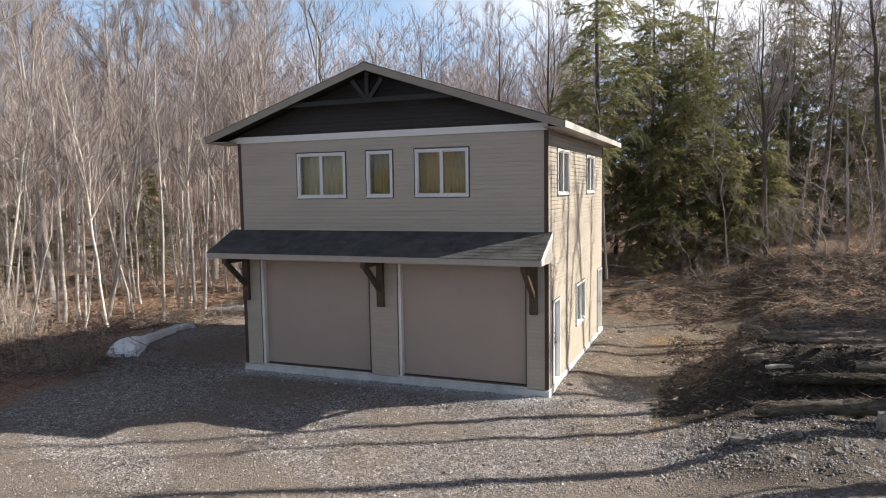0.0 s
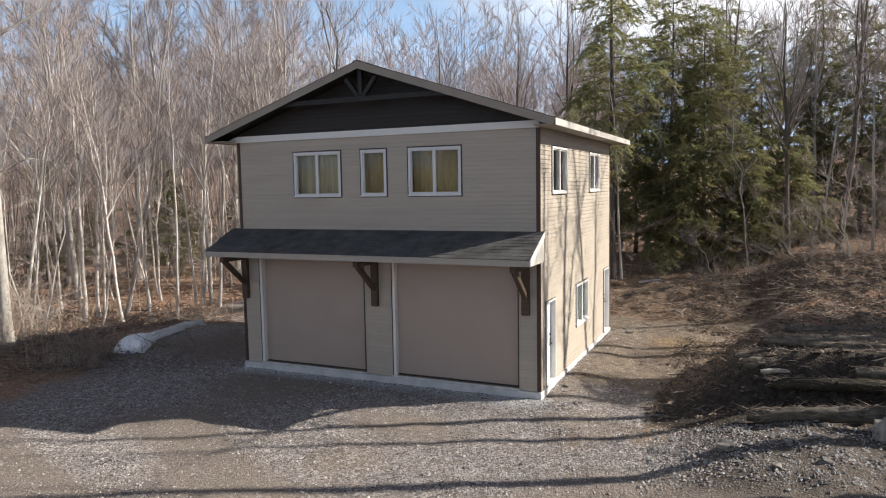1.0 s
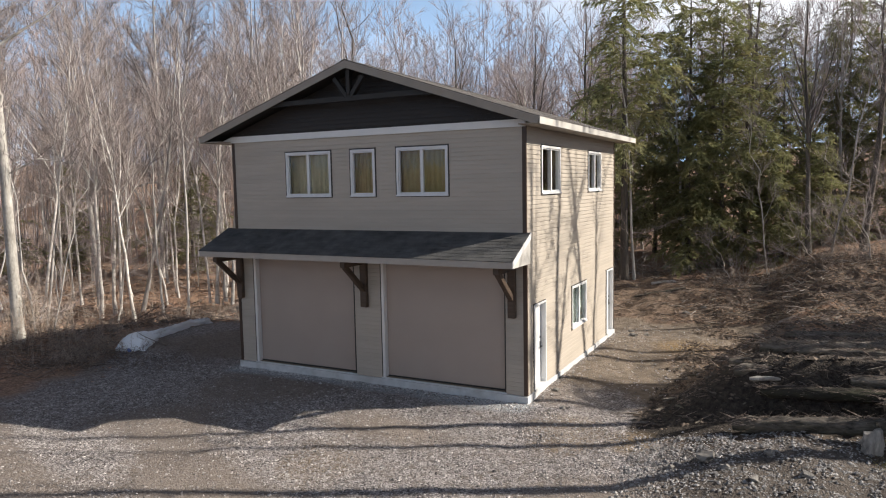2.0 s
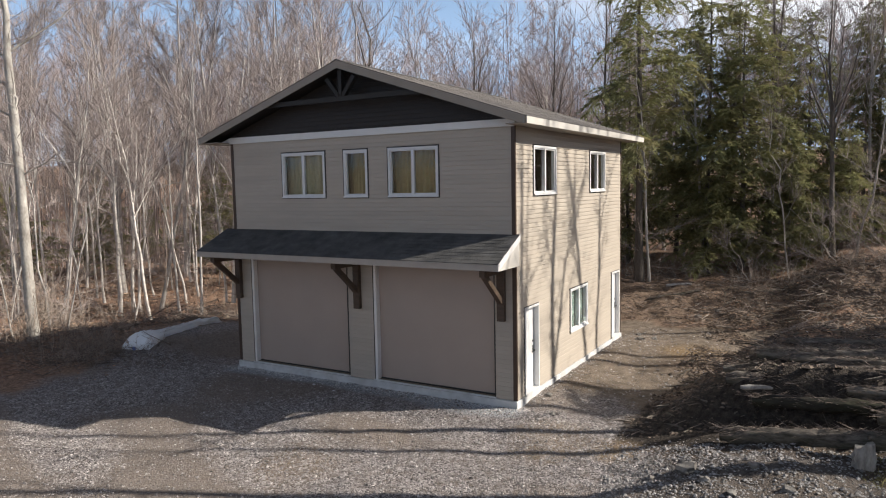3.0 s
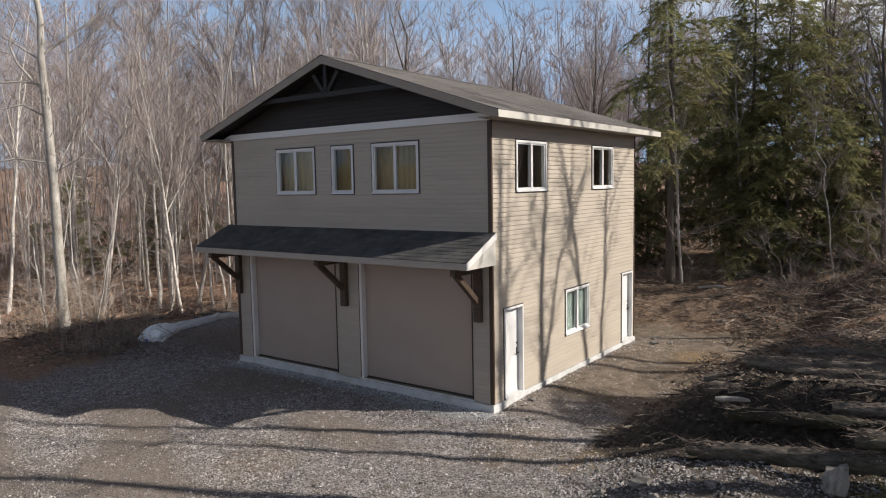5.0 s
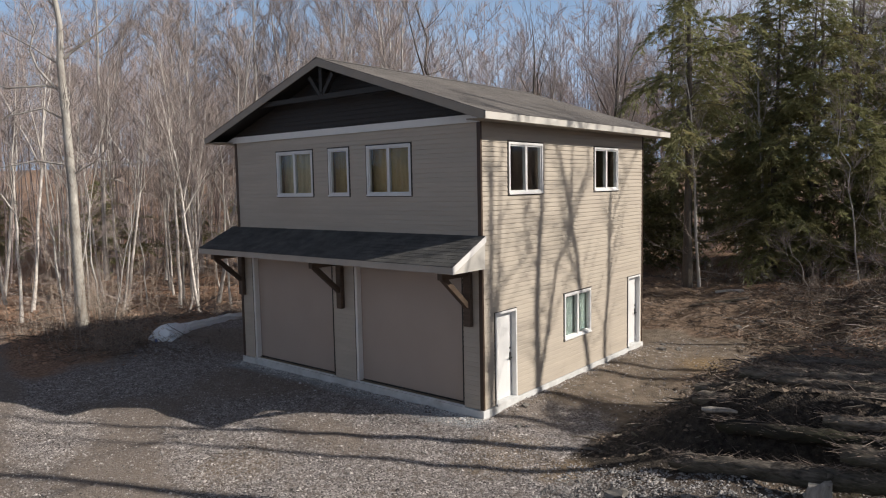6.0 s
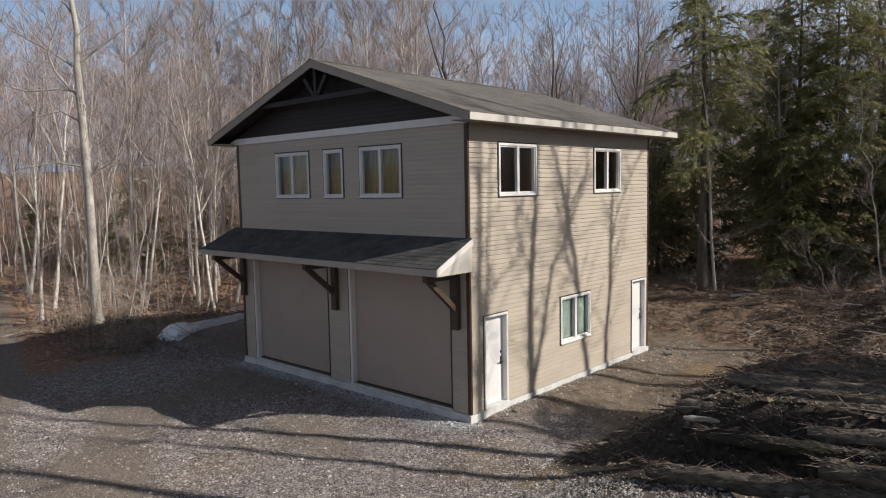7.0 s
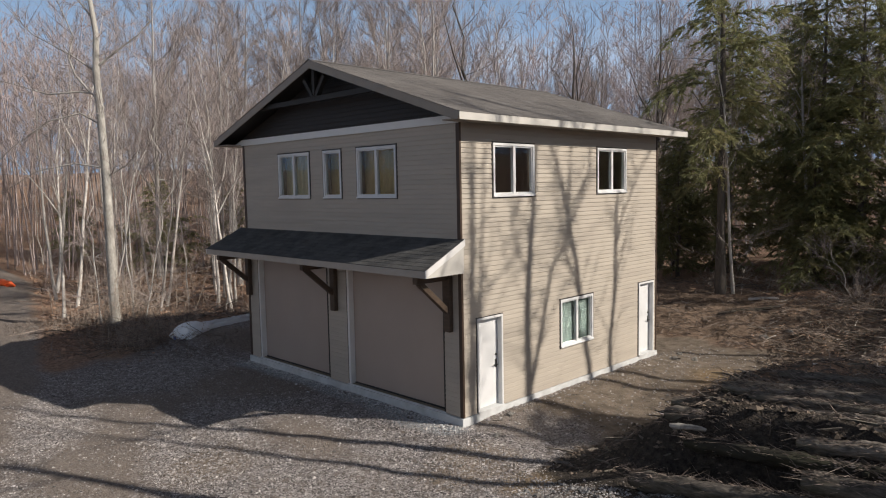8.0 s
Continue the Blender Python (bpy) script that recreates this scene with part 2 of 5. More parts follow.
class Soup:
    """Tubes and leaves gathered as plain lists, for large meshes."""
    def __init__(self):
        self.v, self.f = [], []

    def tube(self, pts, radii, sides):
        v, f, base = self.v, self.f, len(self.v)
        n = len(pts)
        for i, (p, r) in enumerate(zip(pts, radii)):
            d = (pts[min(i + 1, n - 1)] - pts[max(i - 1, 0)]).normalized()
            s = d.cross(Vector((0.31, 0.95, 0.05))).normalized()
            u = d.cross(s)
            for k in range(sides):
                a = 2 * math.pi * k / sides
                v.append(p + (s * math.cos(a) + u * math.sin(a)) * r)
        for i in range(n - 1):
            for k in range(sides):
                a, b = base + i * sides + k, base + i * sides + (k + 1) % sides
                f.append((a, b, b + sides, a + sides))
        f.append(tuple(base + (n - 1) * sides + k for k in range(sides)))

    def twig(self, p, q, r):
        v, f, b = self.v, self.f, len(self.v)
        d = (q - p).normalized()
        s = d.cross(Vector((0.31, 0.55, 0.75))).normalized() * r
        u = d.cross(s)
        v.extend((p + s, p - s * 0.5 + u * 0.87, p - s * 0.5 - u * 0.87, q))
        f.extend(((b, b + 1, b + 3), (b + 1, b + 2, b + 3), (b + 2, b, b + 3)))

    def kite(self, p, d, s, length, width):
        v, f, b = self.v, self.f, len(self.v)
        v.extend((p, p + d * length * 0.45 + s * width, p + d * length, p + d * length * 0.45 - s * width))
        f.append((b, b + 1, b + 2, b + 3))

    def blade(self, p, d, s, length, width):
        v, f, b = self.v, self.f, len(self.v)
        v.extend((p + s * width, p + d * length, p - s * width))
        f.append((b, b + 1, b + 2))

    def make(self, name, material, smooth=False):
        return mesh(name, self.v, self.f, material, smooth)


def rvec(rng):
    return Vector((rng.gauss(0, 1), rng.gauss(0, 1), rng.gauss(0, 1))).normalized()


# ---- ground ----
HOUSE_W, HOUSE_D = 9.42, 8.86


def step(a, b, x):
    k = min(1.0, max(0.0, (x - a) / (b - a)))
    return k * k * (3 - 2 * k)


def bank_v(x, y):
    """Distance across the log pile, which lies almost in line with the house front."""
    return y - 0.10 * min(6.0, max(0.0, x - 4.9))


def height(x, y):
    v = bank_v(x, y)
    z = -0.05 - 0.25 * step(0, -6, y) - 0.1 * step(-4, -9, x)
    # the bank with the logs, beside the lane
    x0 = 2.6 + 1.5 * step(3, 8, y)
    bank = step(x0, x0 + 3.0, x) * (0.52 + 1.08 * step(-0.25, 0.55, v)) * (1 - 0.25 * step(4, 9, y))
    z += bank + 0.7 * step(8, 30, x) - 0.28 * step(4.6, 5.6, x) * step(-0.5, -0.25, v) * step(0.3, 0.0, v)
    # the rise behind the house
    z += (0.95 * step(9.5, 18, y) + 0.6 * step(18, 40, y)) * step(-14, -4, x)
    z -= 0.10 * step(8, 5, y) * step(4, 1, abs(x - 1.5)) * step(-1, 2, y)
    # the wood floor beyond the yard
    z -= 0.75 * step(-16, -26, x) * step(0, 6, y)
    z += 2.0 * step(-46, -85, x) + 1.5 * step(30, 80, y) + 9.0 * step(55, 170, math.hypot(x, y))
    z += 0.35 * step(-11.5, -13.5, x) * step(-21, -15, x) * step(-1.5, 0.5, y) * step(7, 3, y)
    k = 0.05 + 0.16 * max(step(4, 6, x), step(-15, -18, x), step(10, 13, y))
    z += 0.10 * step(3.6, 5.2, x) * step(-0.8, 0.4, y) * (noise.noise((x * 1.9, y * 1.9, 7)) + 0.6 * noise.noise((x * 4.3, y * 4.3, 8)))
    z += k * noise.noise((x * 0.9, y * 0.9, 0)) + 0.4 * k * noise.noise((x * 2.7, y * 2.7, 3))
    z += 0.7 * (k - 0.05) * noise.noise((x * 0.21, y * 0.21, 5))
    dx, dy = max(-HOUSE_W - x, x, 0), max(-y, y - HOUSE_D, 0)
    near = 1 - step(0.2, 1.6, math.hypot(dx, dy))
    z = z * (1 - near) + near * (0.015 + 0.06 * step(-0.3, 0.2, x) * step(0, 2, y) + 0.035 * noise.noise((x * 1.7, y * 1.7, 6)))
    if -HOUSE_W + 0.3 < x < -0.3 and 0.3 < y < HOUSE_D - 0.3:
        z = -0.1
    return z


def axis_steps(lo, hi, mid0, mid1, fine):
    out, x = [], mid0
    while x <= mid1:
        out.append(x)
        x += fine
    st, x = fine, out[-1]
    while x < hi:
        st *= 1.22
        x += st
        out.append(x)
    st, x = fine, mid0
    while x > lo:
        st *= 1.22
        x -= st
        out.insert(0, x)
    return out


def road_off(x, y):
    """How far a spot lies from the middle of the drive that leaves the yard."""
    return abs(y + 7.0 + 0.24 * (max(x, -45) + 15.9))


def masks(x, y):
    """How far the ground is gravel, lane mud and wood litter, each 0 to 1."""
    v = bank_v(x, y)
    w = 1.3 * noise.noise((x * 0.35, y * 0.35, 9)) + 0.5 * noise.noise((x * 1.1, y * 1.1, 2))
    wood = max(step(-14.6, -16.6, x + 0.35 * y + w), step(10.5, 13, y + w), step(3.4, 5.0, x + 0.8 * w - 0.15 * max(0, y)) * step(-1.9, -0.9, v + w * 0.6))
    wood *= 1 - step(-3.5, -5.5, y + 0.12 * (x + 20) + w) * step(2, -2, x)
    if x < -8:
        wood *= step(2.2, 3.2, road_off(x, y) + 0.4 * w)
    mud = step(-0.6, 0.6, x) * step(5.8, 4.2, x + w) * step(0.5, 2.5, y + w) * (1 - 0.35 * wood)
    mud = max(mud, step(7.5, 8.8, y) * step(13.5, 11.5, y + w) * step(-9, -6, x) * step(6, 4, x))
    fines = step(0.35, 0.7, 0.5 + 0.7 * noise.noise((x * 0.22 + 3, y * 0.38, 4)) + 0.5 * step(-6.2, -8.0, y + 0.3 * (x + 8)) * step(-3, -7, x))
    soil = step(1.8, 3.4, x + w) * step(-1.6, -0.6, v + 0.5 * w) * step(21, 17, y) * step(-0.25, 0.25, noise.noise((x * 0.6, y * 0.6, 12)) + 0.25)
    chips = step(-1.0, -0.45, y + 0.35 * w) * step(-10.0, -9.3, x) * step(0.6, 0.0, x) * step(0.3, 0.0, y)
    # dark soil round the log pile, with the hollow's shade painted in
    dark_soil_shade = step(1.9, 3.3, x + 0.6 * w) * step(-1.3, -0.5, v + 0.4 * w) * step(3.0, 1.6, v + 0.6 * w)
    # half-strength darkening of the gravel mound, standing in for shade bands
    dark_soil_shade = max(dark_soil_shade, 0.50 * step(3.2, 4.6, x + 0.5 * w) * step(-5.2, -3.6, y + 0.7 * w) * step(0.5, -0.5, v))
    ochre = max(k * step(1.25, 0.4, math.hypot(x - a, y - b) / r + 0.45 * w) for a, b, r, k in ((2.25, 8.0, 1.3, 1.0), (3.0, -1.4, 0.75, 0.8), (1.45, -1.4, 1.1, 0.45), (-3.2, -4.6, 1.5, 0.4)))
    return wood, mud, fines, chips, dark_soil_shade, max(soil, step(3.6, 4.6, x + 0.6 * w) * step(-2.4, -1.4, v + 0.5 * w) * step(4.5, 2.5, v), step(11, 12.5, y + w) * step(20, 16, y) * 0.8 * step(-6, -3, x)), ochre


def ground_material():
    m = bpy.data.materials.new("ground")
    m.use_nodes = True
    n, l = m.node_tree.nodes, m.node_tree.links
    p = n["Principled BSDF"]
    g = n.new("ShaderNodeNewGeometry")

    def noise_of(scale, detail=6.0, rough=0.6):
        q = n.new("ShaderNodeTexNoise")
        q.inputs["Scale"].default_value, q.inputs["Detail"].default_value, q.inputs["Roughness"].default_value = scale, detail, rough
        l.new(g.outputs["Position"], q.inputs["Vector"])
        return q.outputs["Fac"]

    def mixed(f, a, b, lo=0.35, hi=0.65):
        r = n.new("ShaderNodeMapRange")
        r.inputs["From Min"].default_value, r.inputs["From Max"].default_value = lo, hi
        l.new(f, r.inputs["Value"])
        x = n.new("ShaderNodeMix")
        x.data_type = "RGBA"
        l.new(r.outputs[0], x.inputs["Factor"])
        for key, val in (("A", a), ("B", b)):
            if isinstance(val, tuple):
                x.inputs[key].default_value = (*val, 1)
            else:
                l.new(val, x.inputs[key])
        return x.outputs["Result"]

    def attr(name):
        a = n.new("ShaderNodeAttribute")
        a.attribute_name = name
        return a.outputs["Fac"]

    vo = n.new("ShaderNodeTexVoronoi")
    vo.inputs["Scale"].default_value = 28.0
    l.new(g.outputs["Position"], vo.inputs["Vector"])
    sep = n.new("ShaderNodeSeparateColor")
    l.new(vo.outputs["Color"], sep.inputs["Color"])
    stones = mixed(sep.outputs[0], (0.065, 0.057, 0.055), (0.48, 0.44, 0.43), 0.0, 1.0)
    dust = mixed(noise_of(60), (0.137, 0.115, 0.101), (0.25, 0.211, 0.181))
    gravel = mixed(noise_of(5.0), dust, stones, 0.30, 0.52)
    gravel = mixed(attr("fines"), gravel, mixed(noise_of(14), (0.168, 0.138, 0.115), (0.29, 0.243, 0.204)), 0.15, 1.3)
    gravel = mixed(attr("chips"), gravel, mixed(noise_of(30), (0.20, 0.21, 0.222), (0.48, 0.50, 0.52)), 0.3, 0.9)
    mud = mixed(noise_of(3.0), (0.135, 0.108, 0.084), (0.275, 0.224, 0.175))
    mud = mixed(noise_of(40), mud, (0.20, 0.17, 0.14), 0.5, 0.8)
    litter = mixed(noise_of(9.0, 8.0, 0.7), (0.115, 0.070, 0.049), (0.47, 0.305, 0.215))
    litter = mixed(noise_of(1.1), litter, mixed(noise_of(22), (0.15, 0.103, 0.072), (0.41, 0.295, 0.205)), 0.45, 0.7)
    col = mixed(attr("mud"), gravel, mud, 0.25, 0.75)
    col = mixed(attr("wood"), col, litter, 0.25, 0.75)
    soil = mixed(noise_of(6.0, 8.0, 0.7), (0.06, 0.045, 0.035), (0.30, 0.222, 0.165))
    col = mixed(attr("soil"), col, soil, 0.3, 0.9)
    # near-black colour: dark earth plus painted shade by the logs
    col = mixed(attr("dark_soil_shade"), col, mixed(noise_of(8.0, 8.0, 0.7), (0.024, 0.020, 0.017), (0.085, 0.071, 0.059)), 0.15, 0.7)
    col = mixed(attr("ochre"), col, mixed(noise_of(12), (0.17, 0.115, 0.06), (0.34, 0.25, 0.145)), 0.1, 1.1)
    l.new(col, p.inputs["Base Color"])
    p.inputs["Roughness"].default_value = 0.95
    p.inputs["Specular IOR Level"].default_value = 0.25
    add = n.new("ShaderNodeMath")
    add.operation = "MULTIPLY_ADD"
    l.new(vo.outputs["Distance"], add.inputs[0])
    add.inputs[1].default_value = -0.4
    l.new(noise_of(7.0, 9.0, 0.7), add.inputs[2])
    b = n.new("ShaderNodeBump")
    b.inputs["Strength"].default_value, b.inputs["Distance"].default_value = 1.0, 0.07
    l.new(add.outputs[0], b.inputs["Height"])
    l.new(b.outputs["Normal"], p.inputs["Normal"])
    return m


def build_ground():
    xs, ys = axis_steps(-420, 420, -16, 12, 0.22), axis_steps(-420, 420, -10, 17, 0.22)
    verts = [(x, y, height(x, y)) for y in ys for x in xs]
    w = len(xs)
    faces = [(j * w + i, j * w + i + 1, (j + 1) * w + i + 1, (j + 1) * w + i) for j in range(len(ys) - 1) for i in range(w - 1)]
    me = mesh("ground", verts, faces, ground_material(), True)
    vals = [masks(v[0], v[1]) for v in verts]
    for k, name in enumerate(("wood", "mud", "fines", "chips", "dark_soil_shade", "soil", "ochre")):
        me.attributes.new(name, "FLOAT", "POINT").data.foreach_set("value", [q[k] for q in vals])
    tagged(new("ground", me), "gravel yard, muddy lane and leaf-strewn wood floor", "ground", kind="structure")


build_ground()

# ---- the house ----
HW, HD = HOUSE_W, HOUSE_D                       # width along x, depth along y; the corner by the lane is the origin
Z_SILL, Z_TOP = 0.20, 6.93
EAVE_L, EAVE_R, RIDGE_X, RIDGE_Z, EAVE_Z = -10.20, 0.56, -4.82, 8.87, 7.08
ROOF_Y0, ROOF_Y1 = -0.56, 9.74
house = thing("garage_house", "two-storey taupe sided garage house with shingled gable roof", "house")

# openings: u0, u1, z0, z1 along each wall
G_DOORS = [(-8.80, -5.14, 0.24, 3.40), (-4.24, -0.58, 0.24, 3.40)]
F_WINDOWS = [(-7.38, -5.79, 5.25, 6.53, 2), (-5.12, -4.32, 5.25, 6.53, 1), (-3.64, -2.10, 5.25, 6.53, 2)]
S_WINDOWS = [(1.11, 2.67, 5.24, 6.49, 2), (5.50, 7.03, 5.24, 6.49, 2), (3.75, 5.28, 1.18, 2.46, 2)]
S_DOORS = [(0.47, 1.38, 0.21, 2.44), (7.77, 8.68, 0.21, 2.47)]


def frame_front(u, n, z):
    return Vector((u, -n, z))


def frame_side(u, n, z):
    return Vector((n, u, z))


def frame_back(u, n, z):
    return Vector((u, HD + n, z))


def frame_left(u, n, z):
    return Vector((-HW - n, u, z))


def wall_panel(to_world, u0, u1, z0, z1, holes, depth, flip):
    """A wall with openings through it: its outer face at n = 0, its inner one at n = -depth."""
    us = sorted({u0, u1, *[h[0] for h in holes], *[h[1] for h in holes]})
    zs = sorted({z0, z1, *[h[2] for h in holes], *[h[3] for h in holes]})

    def solid(i, j):
        if not (0 <= i < len(us) - 1 and 0 <= j < len(zs) - 1):
            return False
        u, z = (us[i] + us[i + 1]) / 2, (zs[j] + zs[j + 1]) / 2
        return not any(h[0] < u < h[1] and h[2] < z < h[3] for h in holes)
    bm = bmesh.new()
    made = {}

    def vert(i, j, k):
        if (i, j, k) not in made:
            made[i, j, k] = bm.verts.new(to_world(us[i], -depth * k, zs[j]))
        return made[i, j, k]
    for i in range(len(us) - 1):
        for j in range(len(zs) - 1):
            if not solid(i, j):
                continue
            for k in (0, 1):
                bm.faces.new([vert(*q, k) for q in ((i, j), (i + 1, j), (i + 1, j + 1), (i, j + 1))])
            for (a, b), (di, dj) in ((((i, j), (i, j + 1)), (-1, 0)), (((i + 1, j), (i + 1, j + 1)), (1, 0)), (((i, j), (i + 1, j)), (0, -1)), (((i, j + 1), (i + 1, j + 1)), (0, 1))):
                if not solid(i + di, j + dj):
                    bm.faces.new((vert(*a, 0), vert(*b, 0), vert(*b, 1), vert(*a, 1)))
    return bm


def siding(to_world, u0, u1, z0, z1, holes, parent, course=0.1145):
    """Lapped boards, each course thin at its top and proud at its foot."""
    n = round((z1 - z0) / course)
    h = (z1 - z0) / n
    for c in range(n):
        a, b = z0 + c * h, z0 + (c + 1) * h
        cuts = sorted({u0, u1, *[x for q in holes if q[2] < b and q[3] > a for x in q[:2]]})
        cuts = [x for x in cuts if u0 <= x <= u1]
        runs = []
        for p, q in zip(cuts, cuts[1:]):
            mid = (p + q) / 2
            lo, hi = a, b
            for g in holes:
                if g[0] < mid < g[1] and g[2] < b and g[3] > a:
                    if g[2] <= a:
                        lo = max(lo, min(b, g[3]))
                    else:
                        hi = min(hi, g[2])
            if hi - lo < 0.012:
                continue
            if runs and abs(runs[-1][1] - p) < 1e-6 and runs[-1][2:] == [lo, hi]:
                runs[-1][1] = q
            else:
                runs.append([p, q, lo, hi])
        for p, q, lo, hi in runs:
            foot, top = 0.002 + 0.0145 * (b - lo) / h, 0.002 + 0.0135 * (b - hi) / h
            mid = lo + (hi - lo) * 0.42
            bend = 0.005 + 0.0125 * (b - mid) / h
            prof = [(0.0, lo), (foot, lo), (foot, lo + 0.010), (bend, mid), (top + 0.004, max(mid + 0.004, hi - 0.022)), (0.001, max(mid + 0.008, hi - 0.016)), (0.001, hi), (0.0, hi)]
            vs = [to_world(u, k, z) for u in (p, q) for k, z in prof]
            m = len(prof)
            fs = [tuple(range(m))[::-1], tuple(range(m, 2 * m))] + [(i, (i + 1) % m, m + (i + 1) % m, m + i) for i in range(m)]
            ob = new("siding_board", mesh("siding_board", vs, fs, M_SIDING))
            ob.parent = parent


def window_unit(to_world, q, label):
    """A vinyl window: dark channel round it, frame, sashes, mullion and panes."""
    u0, u1, z0, z1, sashes = q
    win = new("window")
    win.parent = house
    win["label"] = label

    def bar(name, a, b, c, d, n0, n1, mat, bevel=0.004):
        bm = bmesh.new()
        p, r = to_world(a, n0, c), to_world(b, n1, d)
        box(bm, *sorted((p.x, r.x)), *sorted((p.y, r.y)), *sorted((p.z, r.z)), bevel)
        return part(name, bm, mat, win)
    e = 0.032
    bm = bmesh.new()
    for a, b, c, d in ((u0 - e, u1 + e, z1, z1 + e), (u0 - e, u1 + e, z0 - e, z0), (u0 - e, u0, z0, z1), (u1, u1 + e, z0, z1)):
        p, r = to_world(a, -0.02, c), to_world(b, 0.026, d)
        box(bm, *sorted((p.x, r.x)), *sorted((p.y, r.y)), *sorted((p.z, r.z)))
    part("channel", bm, M_JCH, win, "dark siding channel round the window")
    w = 0.060
    bm = bmesh.new()
    for a, b, c, d in ((u0, u1, z1 - w, z1), (u0, u1, z0, z0 + w), (u0, u0 + w, z0 + w, z1 - w), (u1 - w, u1, z0 + w, z1 - w)):
        p, r = to_world(a, -0.10, c), to_world(b, 0.040, d)
        box(bm, *sorted((p.x, r.x)), *sorted((p.y, r.y)), *sorted((p.z, r.z)), 0.005)
    part("frame", bm, M_WHITE, win)
    bar("sill", u0 - 0.01, u1 + 0.01, z0 - 0.012, z0 + 0.03, 0.03, 0.062, M_WHITE)
    span = (u1 - u0 - 2 * w) / sashes
    for k in range(sashes):
        a, b = u0 + w + k * span, u0 + w + (k + 1) * span
        s = 0.032
        bm = bmesh.new()
        for c in ((a, b, z1 - w - s, z1 - w), (a, b, z0 + w, z0 + w + s), (a, a + s, z0 + w + s, z1 - w - s), (b - s, b, z0 + w + s, z1 - w - s)):
            p, r = to_world(c[0], -0.07, c[2]), to_world(c[1], 0.012, c[3])
            box(bm, *sorted((p.x, r.x)), *sorted((p.y, r.y)), *sorted((p.z, r.z)), 0.004)
        part("sash", bm, M_WHITE, win)
        pane = bar("pane", a + s - 0.004, b - s + 0.004, z0 + w + s - 0.004, z1 - w - s + 0.004, -0.034, -0.028, M_GLASS, 0)
        pane["label"] = "clear window glass"
        pane.visible_shadow = False
    if sashes > 1:
        bar("mullion", u0 + w + span - 0.045, u0 + w + span + 0.045, z0 + w, z1 - w, 0.010, 0.030, M_WHITE)
    return win


def man_door(q):
    """A white steel side door in its frame, with lever, lock and threshold."""
    u0, u1, z0, z1 = q
    d = new("side_door")
    d.parent = house
    d["label"] = "white steel side door, closed, in a white frame"
    bm = bmesh.new()
    e = 0.02
    for a, b, c, f in ((u0 - e, u1 + e, z1, z1 + e), (u0 - e, u0, z0, z1), (u1, u1 + e, z0, z1)):
        box(bm, -0.02, 0.026, a, b, c, f)
    part("channel", bm, M_JCH, d, "dark siding channel round the door")
    bm = bmesh.new()
    w = 0.055
    for a, b, c, f in ((u0, u1, z1 - w, z1), (u0, u0 + w, z0, z1 - w), (u1 - w, u1, z0, z1 - w)):
        box(bm, -0.16, 0.045, a, b, c, f, 0.005)
    part("frame", bm, M_WHITE, d)
    part("threshold", boxed(-0.16, 0.07, u0, u1, z0 - 0.03, z0 + 0.03, bevel=0.006), M_CONCRETE, d, "grey threshold")
    leaf = part("leaf", boxed(-0.145, -0.10, u0 + w + 0.004, u1 - w - 0.004, z0 + 0.035, z1 - w - 0.004, bevel=0.004), M_WHITE, d)
    bm = bmesh.new()
    yk = u1 - w - 0.07
    box(bm, -0.10, -0.088, yk - 0.03, yk + 0.03, z0 + 0.93, z0 + 1.13, 0.004)
    beam(bm, (-0.09, yk, z0 + 1.0), (-0.045, yk, z0 + 1.0), 0.02, 0.02, 0.003, (0, 1, 0))
    beam(bm, (-0.045, yk + 0.01, z0 + 1.0), (-0.045, yk - 0.11, z0 + 1.0), 0.018, 0.022, 0.004)
    part("lever", bm, M_METAL, leaf, "dark metal lever handle")
    bm = bmesh.new()
    bmesh.ops.create_cone(bm, cap_ends=True, segments=14, radius1=0.028, radius2=0.024, depth=0.02, matrix=pose(-0.092, yk, z0 + 1.24, 0, 90, 0))
    part("deadbolt", bm, M_METAL, leaf, "dark round deadbolt")


def garage_door(q):
    """A flat overhead door set back in its opening."""
    u0, u1, z0, z1 = q
    d = new("overhead_door")
    d.parent = house
    d["label"] = "plain taupe overhead garage door, closed"
    part("panel", boxed(u0 + 0.10, u1 - 0.012, 0.125, 0.175, z0 + 0.035, z1, bevel=0.004), M_DOORTAN, d)
    part("seal", boxed(u0 + 0.03, u1 - 0.03, 0.105, 0.16, z0, z0 + 0.033, bevel=0.006), M_BLACK, d, "black rubber bottom seal")
    part("side_seal", boxed(u1 - 0.030, u1, 0.09, 0.122, z0, z1), M_BLACK, d, "black side seal")
    part("jamb", boxed(u0 + 0.018, u0 + 0.10, -0.034, 0.17, z0, z1, bevel=0.005), M_JAMB, d, "pale grey door jamb")
    part("head", boxed(u0, u1, 0.0, 0.17, z1, z1 + 0.05, bevel=0.005), M_JAMB, d)
    part("edge_channel", boxed(u0 - 0.012, u0 + 0.018, -0.03, 0.02, z0, z1), M_JCH, d, "dark siding channel")
    part("edge_channel", boxed(u1, u1 + 0.022, -0.03, 0.02, z0, z1), M_JCH, d, "dark siding channel")
    part("door_sill", boxed(u0 - 0.04, u1 + 0.04, -0.035, 0.20, 0.196, z0 - 0.002, bevel=0.008), M_CONCRETE, d, "concrete sill")


